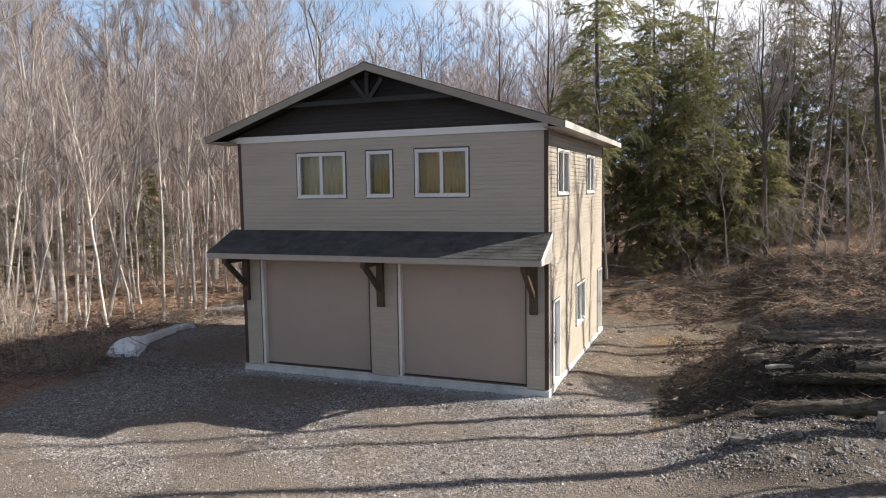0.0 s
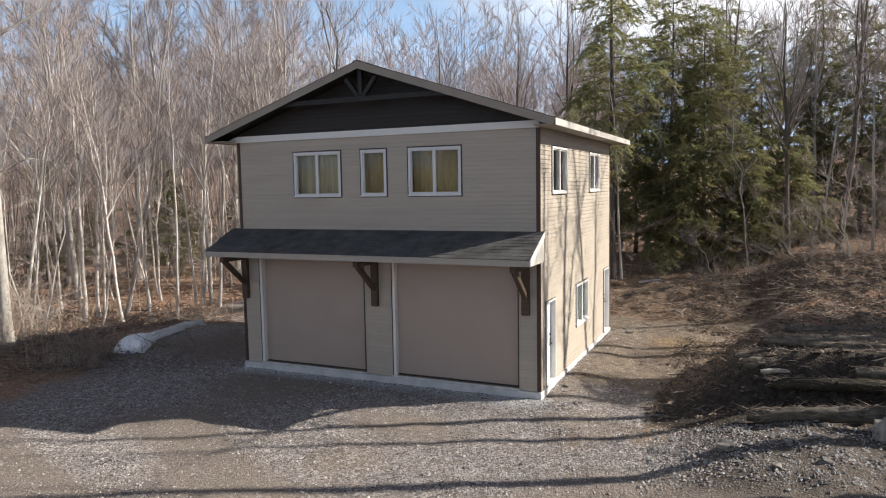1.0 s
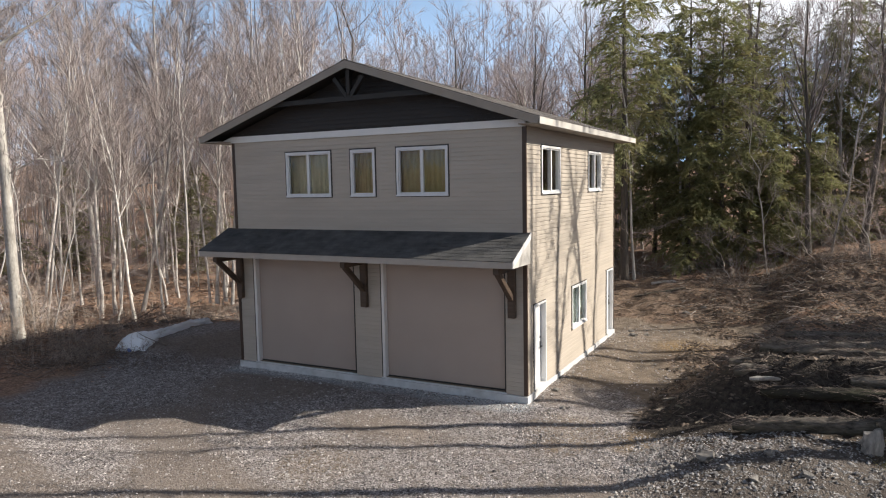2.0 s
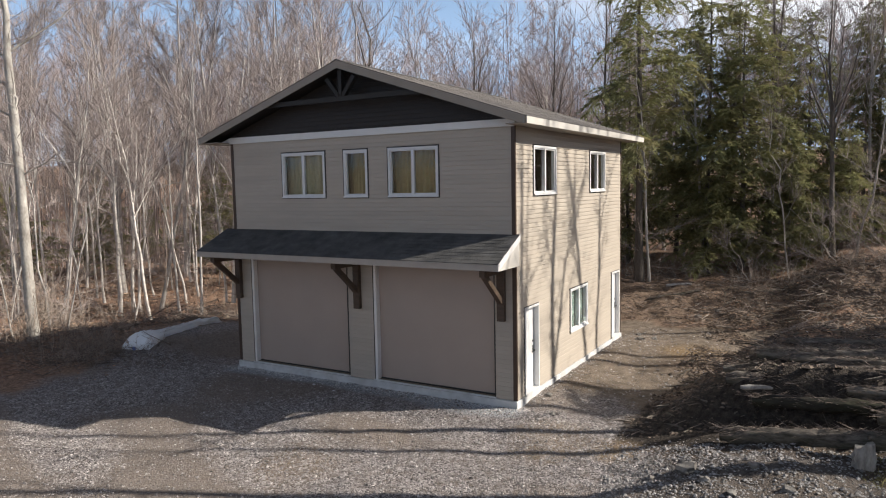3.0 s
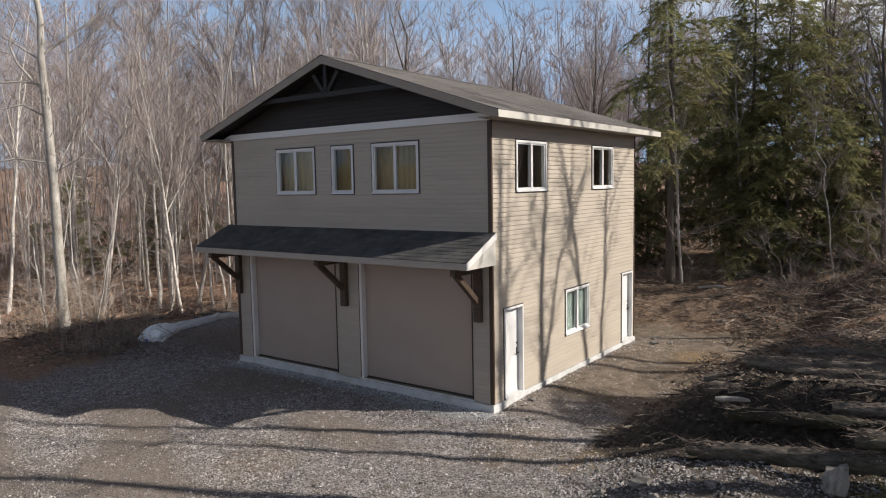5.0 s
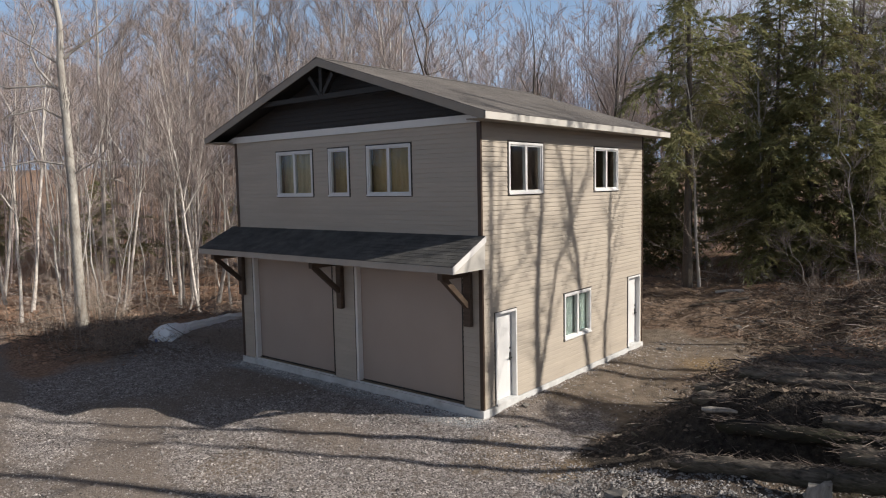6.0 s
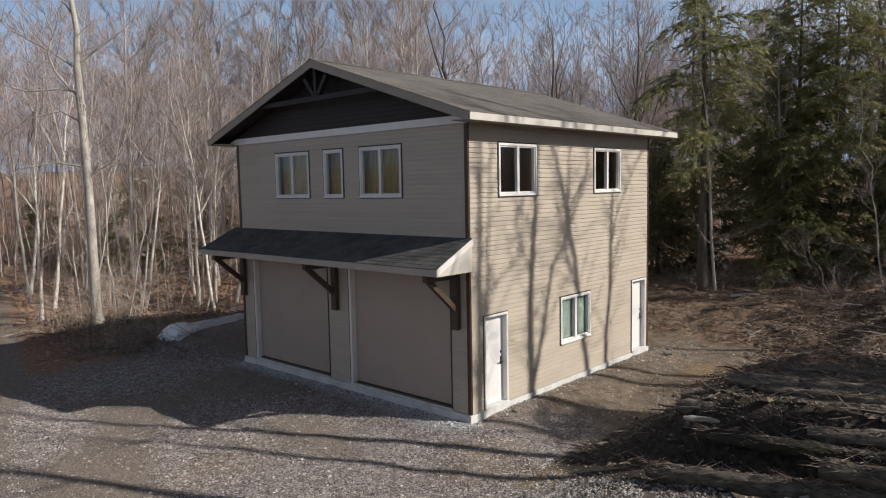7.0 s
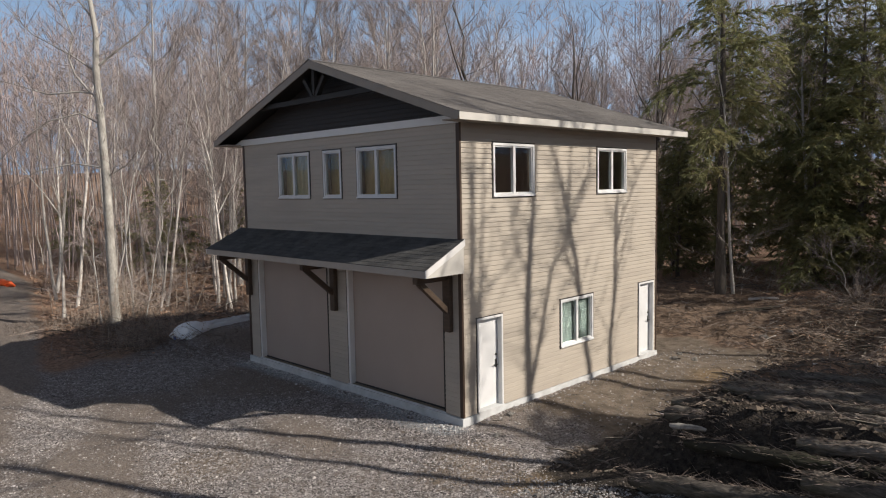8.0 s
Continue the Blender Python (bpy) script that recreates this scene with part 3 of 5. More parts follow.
def bracket(xc):
    """A stained timber knee bracket under the lower roof."""
    b = new("bracket")
    b.parent = house
    b["label"] = "dark-stained timber knee bracket"
    part("post", boxed(xc - 0.10, xc + 0.10, -0.15, -0.022, 2.18, 3.52, bevel=0.012), M_TIMBER, b)
    part("arm", boxed(xc - 0.075, xc + 0.075, -1.10, -0.152, 3.38, 3.535, bevel=0.012), M_TIMBER, b)
    bm = beam(bmesh.new(), (xc, -0.98, 3.40), (xc, -0.12, 2.66), 0.13, 0.13, 0.012, (1, 0, 0))
    part("brace", bm, M_TIMBER, b)


# walls
holes_f = [d[:4] for d in G_DOORS] + [w[:4] for w in F_WINDOWS]
holes_s = [d[:4] for d in S_DOORS] + [w[:4] for w in S_WINDOWS]
WALL = 0.20
for name, conv, a, b, holes, label in (
        ("front_wall", frame_front, -HW, 0.0, holes_f, "taupe vinyl-sided front wall"), ("lane_wall", frame_side, WALL, HD - WALL, holes_s, "taupe vinyl-sided side wall"),
        ("rear_wall", frame_back, -HW, 0.0, [], "taupe vinyl-sided rear wall"), ("wood_wall", frame_left, WALL, HD - WALL, [], "taupe vinyl-sided side wall")):
    wall = part(name, wall_panel(conv, a, b, Z_SILL, Z_TOP, holes, WALL, False), M_DRYWALL, house, label)
    lo, hi = (0.0, HD) if conv in (frame_side, frame_left) else (-HW, 0.0)
    siding(conv, lo + 0.045, hi - 0.045, Z_SILL + 0.01, Z_TOP - 0.005, holes, wall)

# dark corner posts
for x, y, sx, sy in ((0, 0, 1, -1), (-HW, 0, -1, -1), (0, HD, 1, 1), (-HW, HD, -1, 1)):
    bm = bmesh.new()
    e = 0.028
    box(bm, *sorted((x - sx * 0.075, x + sx * e)), *sorted((y, y + sy * e)), Z_SILL + 0.005, Z_TOP - 0.002, 0.004)
    box(bm, *sorted((x, x + sx * e)), *sorted((y - sy * 0.035, y - sy * 0.001)), Z_SILL + 0.005, Z_TOP - 0.002, 0.004)
    part("corner_post", bm, M_BROWNTRIM, house, "dark brown corner trim")

# concrete footing with a chipped, uneven foot
for a in ((-HW - 0.05, 0.05, -0.07, 0.20), (-HW - 0.05, 0.05, HD - 0.20, HD + 0.05), (-0.20, 0.05, 0.201, HD - 0.201), (-HW - 0.05, -HW + 0.20, 0.201, HD - 0.201)):
    bm = boxed(*a, -0.5, 0.195, bevel=0.012)
    bmesh.ops.subdivide_edges(bm, edges=[e for e in bm.edges if e.calc_length() > 2], cuts=60)
    for v in bm.verts:
        k = noise.noise(v.co * 2.3) * 0.012
        v.co += Vector((k, k, 0.6 * k))
    part("footing", bm, M_CONCRETE, house, "pale chipped concrete footing")
part("slab", boxed(-HW + 0.21, -0.21, 0.21, HD - 0.21, 0.05, 0.19), M_CONCRETE, house)
part("upper_floor", boxed(-HW + 0.21, -0.21, 0.21, HD - 0.21, 3.9, 4.2), M_DRYWALL, house)
part("loft_ceiling", boxed(-HW + 0.01, -0.01, 0.02, HD - 0.02, Z_TOP + 0.002, Z_TOP + 0.10), M_DRYWALL, house)

for q in G_DOORS:
    garage_door(q)
for q in F_WINDOWS:
    window_unit(frame_front, q, "white vinyl window with ochre curtain behind" if q[4] == 2 else "narrow single white vinyl window")
for q in S_WINDOWS:
    window_unit(frame_side, q, "white two-sash vinyl window, dark inside")
for q in S_DOORS:
    man_door(q)
for xc in (-9.28, -4.74, -0.35):
    bracket(xc)

# gable triangles and the pale band under the front one
SLOPE = (RIDGE_Z - EAVE_Z) / (EAVE_R - RIDGE_X)
ROOF_T = 0.20


def roof_z(x):
    return RIDGE_Z - SLOPE * abs(x - RIDGE_X)


for y0, y1 in ((0.0, 0.12), (HD - 0.12, HD)):
    prof = [(-HW, Z_TOP + 0.1), (0, Z_TOP + 0.1), (0, roof_z(0) - ROOF_T), (RIDGE_X, RIDGE_Z - ROOF_T), (-HW, roof_z(-HW) - ROOF_T)]
    gable = part("gable", prism(bmesh.new(), prof, y0, y1), M_GABLE, house, "near-black gable siding")
    if y0 == 0:
        z = Z_TOP + 0.21
        while z < RIDGE_Z - ROOF_T - 0.12:
            h = (RIDGE_Z - ROOF_T - z - 0.115) / SLOPE
            bm = prism(bmesh.new(), [(-0.020, z), (-0.003, z + 0.11), (0.0, z + 0.11), (0.0, z)], max(-HW, RIDGE_X - h), min(0, RIDGE_X + h), "x")
            part("gable_board", bm, M_GABLE, gable)
            z += 0.1145
part("frieze", prism(bmesh.new(), [(-9.98, 6.895), (0.03, 6.895), (0.03, 7.075), (-9.42, 7.075)], -0.065, -0.024), M_FRIEZE, house, "pale band under the gable")

# decorative truss in the front gable
yt0, yt1 = -0.47, -0.35
bm = prism(bmesh.new(), [(RIDGE_X - 2.75, 7.80), (RIDGE_X + 2.75, 7.80), (RIDGE_X + 2.40, 7.93), (RIDGE_X - 2.40, 7.93)], yt0, yt1)
part("truss_tie", bm, M_TRUSS, house, "dark timber gable tie beam")
for dx in (-0.46, 0.0, 0.46):
    bm = beam(bmesh.new(), (RIDGE_X + 0.06 * (dx > 0) - 0.06 * (dx < 0), -0.41, 7.92), (RIDGE_X + dx, -0.41, 8.62 - abs(dx) * 0.42), 0.12, 0.11, 0.01, (0, 1, 0))
    part("truss_strut", bm, M_TRUSS, house, "dark timber gable strut")

# main roof: deck, fascias, rakes, soffits
roof = part("roof", prism(bmesh.new(), [(EAVE_L, EAVE_Z - 0.012), (RIDGE_X, RIDGE_Z - 0.012), (EAVE_R, EAVE_Z - 0.012), (EAVE_R, EAVE_Z - 0.13), (RIDGE_X, RIDGE_Z - ROOF_T), (EAVE_L, EAVE_Z - 0.13)], ROOF_Y0, ROOF_Y1), M_TRUSS, house, "brown-grey shingled gable roof")
for sx, xe in ((1, EAVE_R), (-1, EAVE_L)):
    part("fascia", boxed(*sorted((xe + sx * 0.001, xe + sx * 0.024)), ROOF_Y0 - 0.02, ROOF_Y1, EAVE_Z - 0.185, EAVE_Z - 0.02, bevel=0.004), M_FASCIA, roof, "cream metal fascia")
    wx = 0.03 if sx > 0 else -HW - 0.03
    part("soffit", boxed(*sorted((wx, xe)), ROOF_Y0 + 0.02, ROOF_Y1 - 0.02, EAVE_Z - 0.175, EAVE_Z - 0.150), M_RAKE, roof, "taupe eave soffit")
    for y0, y1 in ((ROOF_Y0 - 0.03, ROOF_Y0 - 0.002), (ROOF_Y1 + 0.002, ROOF_Y1 + 0.03)):
        prof = [(xe, EAVE_Z - 0.022), (RIDGE_X, RIDGE_Z - 0.022), (RIDGE_X, RIDGE_Z - 0.22), (xe - sx * 0.20, roof_z(xe - sx * 0.20) - 0.22), (xe - sx * 0.02, EAVE_Z - 0.185)]
        part("rake_board", prism(bmesh.new(), prof, y0, y1), M_RAKE, roof, "taupe rake board")

# lower roof over the doors
PX0, PX1, PY, PZ0, PZ1 = -9.76, 0.12, -1.20, 4.31, 3.73
pent = part("pent_roof", prism(bmesh.new(), [(-0.026, PZ0 - 0.012), (PY, PZ1 - 0.012), (PY, 3.575), (-0.026, 3.575)], PX0 + 0.03, PX1 - 0.03, "x"), M_SHINGLE, house, "dark shingled pent roof over the garage doors")
part("pent_soffit", boxed(PX0 + 0.03, PX1 - 0.03, PY + 0.002, -0.028, 3.558, 3.572), M_RAKE, pent, "taupe soffit")
part("pent_fascia", boxed(PX0, PX1, PY - 0.026, PY - 0.002, 3.555, PZ1 - 0.02, bevel=0.004), M_PENTEDGE, pent, "taupe front fascia")
for x0, x1 in ((PX0, PX0 + 0.028), (PX1 - 0.028, PX1)):
    part("pent_end", prism(bmesh.new(), [(-0.03, PZ0 - 0.022), (PY, PZ1 - 0.022), (PY, 3.556), (-0.03, 3.556)], x0, x1, "x"), M_FASCIA, pent, "cream end board")
for sx, x0 in ((1, PX1), (-1, PX0)):
    bm = prism(bmesh.new(), [(0.0, PZ0 + 0.01), (PY - 0.03, PZ1 - 0.015), (PY - 0.03, PZ1 - 0.17), (0.0, PZ0 - 0.14)], *sorted((x0 + sx * 0.001, x0 + sx * 0.02)), "x")
    part("pent_rake", bm, M_FRIEZE, pent, "pale sloping edge board")


def shingle_course(p0, along, up, normal, length, depth, tab, rng, thick=0.008):
    """Tabs of one course: corners of each, lifted at the butt."""
    out, u = [], -rng.uniform(0, tab)
    while u < length:
        reach = tab * rng.choice((0.75, 1.0, 1.0, 1.3))
        a, b = max(0, u), min(length, u + reach - 0.005)
        if b - a > 0.03:
            d = depth * 1.05
            lift = thick * rng.uniform(0.8, 1.5)
            q = [p0 + along * a, p0 + along * b, p0 + along * b + up * d, p0 + along * a + up * d]
            out.append([q[0] + normal * lift, q[1] + normal * lift, q[2] + normal * 0.002, q[3] + normal * 0.002, q[0] - normal * 0.004, q[1] - normal * 0.004, q[2] - normal * 0.004, q[3] - normal * 0.004])
        u += reach
    return out


BOXF = [(0, 1, 2, 3), (4, 7, 6, 5), (0, 4, 5, 1), (1, 5, 6, 2), (2, 6, 7, 3), (3, 7, 4, 0)]
rng = random.Random(5)
up = Vector((0, -PY, PZ0 - PZ1)).normalized()
nor = Vector((0, -(PZ0 - PZ1), -PY)).normalized()
span = math.hypot(PY, PZ0 - PZ1)
rows = 9
for r in range(rows):
    p0 = Vector((PX0 - 0.01, PY - 0.035, PZ1 - 0.010)) + up * (r * (span + 0.03) / rows)
    for q in shingle_course(p0, Vector((1, 0, 0)), up, nor, PX1 - PX0 + 0.02, (span + 0.03) / rows, 0.31, rng, 0.006):
        ob = new("shingle", mesh("shingle", q, BOXF, M_SHINGLE))
        ob.parent = pent
vs, fs = [], []
for sx, xe in ((1, EAVE_R), (-1, EAVE_L)):
    up = Vector((RIDGE_X - xe, 0, RIDGE_Z - EAVE_Z)).normalized()
    nor = Vector((sx * (RIDGE_Z - EAVE_Z), 0, abs(RIDGE_X - xe))).normalized()
    span = math.hypot(RIDGE_X - xe, RIDGE_Z - EAVE_Z)
    rows = 40
    for r in range(rows):
        p0 = Vector((xe + sx * 0.03, ROOF_Y0 - 0.04, EAVE_Z - 0.010 - 0.01)) + up * (r * (span + 0.03) / rows)
        for q in shingle_course(p0, Vector((0, 1, 0)), up, nor, ROOF_Y1 - ROOF_Y0 + 0.08, (span + 0.03) / rows, 0.31, rng, 0.005):
            b = len(vs)
            vs += q
            fs += [tuple(i + b for i in f) for f in BOXF]
ob = new("shingles", mesh("shingles", vs, fs, M_SHINGLE2))
ob.parent = roof
tagged(ob, "weathered brown-grey roof shingles", kind="stuff")
bm = prism(bmesh.new(), [(RIDGE_X - 0.16, RIDGE_Z - 0.045), (RIDGE_X, RIDGE_Z + 0.012), (RIDGE_X + 0.16, RIDGE_Z - 0.045), (RIDGE_X, RIDGE_Z - 0.02)], ROOF_Y0 - 0.04, ROOF_Y1 + 0.04)
part("ridge_cap", bm, M_SHINGLE2, roof)


def curtain(x0, x1, z0, z1, cloth, label):
    """A hung curtain with soft folds behind a front window."""
    bm = bmesh.new()
    n = 48
    rows = []
    for k, z in enumerate((z0, (z0 + z1) / 2, z1)):
        for s in (0, 1):
            rows.append([bm.verts.new((x0 + (x1 - x0) * i / n, 0.30 + 0.006 * s + 0.034 * math.sin(i * 1.25 + 0.9 * math.sin(i * 0.4)) * (1.0 - 0.2 * k), z)) for i in range(n + 1)])
    for k in range(2):
        for s in (0, 1):
            a, b = rows[2 * k + s], rows[2 * k + 2 + s]
            for i in range(n):
                bm.faces.new((a[i], a[i + 1], b[i + 1], b[i]))
    ob = part("curtain", bm, cloth, None, smooth=True)
    tagged(ob, label, "curtain", "curtains behind the front windows")


def blind(q):
    """Closed slats behind the lower lane window."""
    t = thing("window_blind", "closed grey-green slatted blind behind the lower window", "blind")
    z = q[2] + 0.05
    while z < q[3] - 0.08:
        part("slat", boxed(-0.105, -0.10, q[0] + 0.03, q[1] - 0.03, z, z + 0.048), M_BLIND, t)
        z += 0.046
    part("head_rail", boxed(-0.125, -0.108, q[0] + 0.03, q[1] - 0.03, q[3] - 0.06, q[3] - 0.01, bevel=0.004), M_BLIND, t)


blind(S_WINDOWS[2])
for q in F_WINDOWS:
    first = q is F_WINDOWS[0]
    curtain(q[0] - 0.08, q[1] + 0.08, q[2] - 0.1, q[3] + 0.1, M_PALECURTAIN if first else M_CURTAIN, "pale cream curtain hanging behind a front window" if first else "ochre curtain hanging behind a front window")

# ---- trees ----
def bare_tree(seed, h, r0, crown=0.4, limbs=17, spread=1.0, bark=None, lean=0.045, wig=0.075, fork=0, twigs=1.0, el=(0.25, 1.25), low=11):
    """A leafless forest tree: a tapered trunk with limbs, and a crown of branches and twigs."""
    rng = random.Random(seed)
    wood, fine = Soup(), Soup()
    n = 11
    off = Vector((0, 0, 0))
    pts = []
    drift = Vector((rng.gauss(0, lean), rng.gauss(0, lean), 0))
    for i in range(n):
        t = i / (n - 1)
        off = off + drift * h / n + Vector((rng.gauss(0, wig), rng.gauss(0, wig), 0)) * (0.35 + t)
        pts.append(Vector((off.x, off.y, h * t - 0.25)))
    pts[0] = Vector((0, 0, -0.25))
    rad = [r0 * (1.35 if i == 0 else 1.0) * (1 - 0.97 * (i / (n - 1)) ** 1.35) + 0.004 for i in range(n)]
    wood.tube(pts, rad, 7)

    def at(t):
        k = min(n - 2, int(t * (n - 1)))
        f = t * (n - 1) - k
        return pts[k].lerp(pts[k + 1], f), rad[k] * (1 - f) + rad[k + 1] * f

    def limb(p, r, d, length, level):
        m = 4 if level == 0 else 3
        q, ds, line = p, d.copy(), [p]
        for i in range(m):
            ds = (ds + rvec(rng) * 0.26 + Vector((0, 0, 0.07))).normalized()
            q = q + ds * length / m
            line.append(q)
        rr = [max(0.004, r * (1 - 0.85 * i / m)) for i in range(m + 1)]
        (wood if level == 0 else fine).tube(line, rr, 5 if level == 0 else 3)
        if level == 0:
            for i in range(int((4 + length * 1.6) * twigs)):
                t = rng.uniform(0.2, 1.0) * m
                k = min(m - 1, int(t))
                b = line[k].lerp(line[k + 1], t - k)
                dd = (ds * 0.95 + rvec(rng) * 0.7 + Vector((0, 0, 0.22))).normalized()
                limb(b, max(0.009, rr[k] * 0.45), dd, length * rng.uniform(0.25, 0.5), 1)
        else:
            for i in range(int((6 + length * 11) * twigs)):
                t = rng.uniform(0.1, 1.0) * m
                k = min(m - 1, int(t))
                b = line[k].lerp(line[k + 1], t - k)
                dd = (ds * 0.9 + rvec(rng) * 0.62 + Vector((0, 0, 0.28))).normalized()
                fine.blade(b, dd, rvec(rng), rng.uniform(0.35, 1.1), 0.0065)
    for i in range(limbs):
        t = crown + (0.995 - crown) * (i + rng.random()) / limbs
        p, r = at(t)
        a = i * 2.4 + rng.uniform(-0.5, 0.5)
        d = Vector((math.cos(a), math.sin(a), rng.uniform(*el))).normalized()
        limb(p, r * rng.uniform(0.26, 0.46), d, spread * h * rng.uniform(0.10, 0.20) * (1.35 - 0.8 * t), 0)
    for i in range(fork):
        p, r = at(rng.uniform(0.35, 0.6))
        a = rng.uniform(0, 6.28)
        limb(p, r * 0.7, Vector((math.cos(a), math.sin(a), 2.4)).normalized(), h * 0.38, 0)
    for i in range(int(low)):
        p, r = at(rng.uniform(0.06, max(crown, 0.12)))
        a = rng.uniform(0, 6.28)
        d = Vector((math.cos(a), math.sin(a), rng.uniform(-0.1, 0.6))).normalized()
        limb(p, 0.015, d, rng.uniform(0.6, 2.8), 1)
    t = new("bare_tree")
    for name, soup, mat in (("trunk", wood, bark or M_BARK), ("crown", fine, M_TWIG)):
        ob = new(name, soup.make(name, mat, name == "trunk"))
        ob.parent = t
    return t


def hemlock(seed, h, reach, base=0.08, count=110, dense=1.0, size=1.0):
    """A hemlock: dark trunk, tiers of drooping boughs, flat sprays of needles."""
    rng = random.Random(seed)
    wood, leaf = Soup(), Soup()
    n = 8
    pts = [Vector((rng.gauss(0, 0.05) * (i > 0), rng.gauss(0, 0.05) * (i > 0), h * i / (n - 1) - 0.25)) for i in range(n)]
    r0 = h * 0.0085 + 0.02
    wood.tube(pts, [r0 * (1.3 if i == 0 else 1) * (1 - 0.95 * i / (n - 1)) + 0.005 for i in range(n)], 8)
    for b in range(count):
        t = base + (0.985 - base) * ((b + rng.random()) / count) ** 0.92
        z = h * t
        a = b * 2.399 + rng.uniform(-0.9, 0.9)
        lobe = 0.85 + 0.42 * noise.noise((math.cos(a) * 1.3 + seed, math.sin(a) * 1.3, z * 0.45))
        length = reach * (1 - t) ** 0.62 * lobe * rng.choice((0.45, 0.7, 0.9, 1.1, 1.35)) * min(1.0, 0.5 + 2.4 * (t - base)) + 0.25
        d = Vector((math.cos(a), math.sin(a), 0))
        s = Vector((-d.y, d.x, 0))
        rise, droop, bow = rng.uniform(-0.15, 0.75), rng.uniform(0.0, 0.55), rng.uniform(-0.35, 0.35)
        m = 5
        line = [Vector((0, 0, z)) + d * (length * k / m) + s * bow * length * (k / m) ** 2 + Vector((0, 0, length * (rise * (k / m) - (rise * 0.6 + droop) * (k / m) ** 2))) for k in range(m + 1)]
        wood.tube(line, [0.006 + 0.016 * length / 3 * (1 - k / m) for k in range(m + 1)], 3)
        if rng.random() < 0.12:
            continue
        steps = max(3, int(length * 5.0 * dense))
        for i in range(steps):
            u = (0.14 + 0.86 * (i + rng.random()) / steps) * m
            k = min(m - 1, int(u))
            p = line[k].lerp(line[k + 1], u - k)
            fwd = (line[k + 1] - line[k]).normalized()
            for side in (-1, 1):
                if rng.random() < 0.12:
                    continue
                tl = (0.20 + 0.36 * length * (1 - u / m * 0.8)) * rng.uniform(0.4, 1.4)
                td = (fwd * rng.uniform(0.2, 1.0) + s * side * rng.uniform(0.3, 1.0) + Vector((0, 0, rng.uniform(-0.75, 0.35)))).normalized()
                tn = td.cross(Vector((0, 0, 1))).normalized()
                kn = max(4, int(tl * 36 / size))
                for j in range(kn):
                    q = p + td * (tl * (j + 0.3) / kn) + Vector((0, 0, -0.22 * tl * (j / kn) ** 2)) + rvec(rng) * 0.03
                    kd = (td * 0.8 + tn * rng.uniform(-1.0, 1.0) + Vector((0, 0, rng.uniform(-0.7, 0.35)))).normalized()
                    leaf.blade(q, kd, rvec(rng), rng.uniform(0.13, 0.30) * size, rng.uniform(0.020, 0.040) * size)
    t = new("hemlock_tree")
    for name, soup, mat in (("trunk", wood, M_DARKBARK), ("crown", leaf, M_NEEDLE)):
        ob = new(name, soup.make(name, mat, name == "trunk"))
        ob.parent = t
    return t


def planted(x, y, turn=0.0, s=1.0, tilt=0.0, toward=0.0, sz=None):
    r = Matrix.Rotation(radians(tilt), 4, Vector((-math.sin(radians(toward)), math.cos(radians(toward)), 0)))
    return Matrix.Translation((x, y, height(x, y))) @ r @ Matrix.Rotation(radians(turn), 4, "Z") @ Matrix.Diagonal((s, s, sz or s, 1))


RISE = (0.6, 1.9)
BARE = [bare_tree(11, 14.5, 0.10, 0.36, 15, el=RISE), bare_tree(12, 16, 0.115, 0.40, 17, el=RISE, fork=1), bare_tree(13, 12.5, 0.07, 0.32, 13, 0.9, el=RISE), bare_tree(14, 15.5, 0.11, 0.32, 18, 1.1, fork=2, el=RISE),
        bare_tree(15, 10.5, 0.052, 0.30, 12, 0.9, wig=0.11), bare_tree(16, 17, 0.14, 0.38, 18, 1.1, fork=2, el=RISE), bare_tree(17, 8.0, 0.036, 0.26, 10, 1.0, wig=0.12)]
PALE = [bare_tree(21, 15, 0.088, 0.40, 18, 0.9, M_PALEBARK, wig=0.10, fork=3, el=(0.9, 2.3)), bare_tree(22, 13, 0.068, 0.35, 16, 0.9, M_PALEBARK, wig=0.12, fork=2, el=(0.9, 2.3))]
SPARE = [bare_tree(51, 16, 0.20, 0.34, 11, 1.5, fork=3, twigs=0.5, low=8), bare_tree(52, 18, 0.16, 0.45, 9, 1.0, twigs=0.45, wig=0.05, low=6), bare_tree(53, 15, 0.12, 0.5, 8, 1.1, twigs=0.45, low=6)]
SHRUB = [bare_tree(61, 3.4, 0.028, 0.08, 16, 3.2, M_GREYBRUSH, wig=0.14, twigs=0.6, el=(0.1, 1.2), low=4), bare_tree(62, 2.4, 0.02, 0.06, 14, 3.4, M_GREYBRUSH, wig=0.16, twigs=0.6, el=(0.0, 0.9), low=4)]
DARK = [bare_tree(31, 15, 0.16, 0.4, 17, 1.3, M_DARKBARK, fork=2), bare_tree(32, 16.5, 0.19, 0.45, 16, 1.1, M_DARKBARK)]
HEM = [hemlock(41, 16, 3.9, 0.06, 145, 0.95), hemlock(42, 12.5, 3.8, 0.05, 130, 0.95), hemlock(43, 9, 3.2, 0.04, 110, 1.0), hemlock(44, 18, 3.6, 0.24, 95, 0.85), hemlock(45, 12.5, 3.5, 0.04, 105, 0.6, 2.0)]
DENSE = [bare_tree(71, 20, 0.20, 0.24, 30, 1.25, M_BARK, fork=3, twigs=1.55, el=(0.1, 1.3), low=8), bare_tree(72, 18, 0.17, 0.22, 28, 1.3, M_BARK, fork=2, twigs=1.5, el=(0.1, 1.2), low=8)]
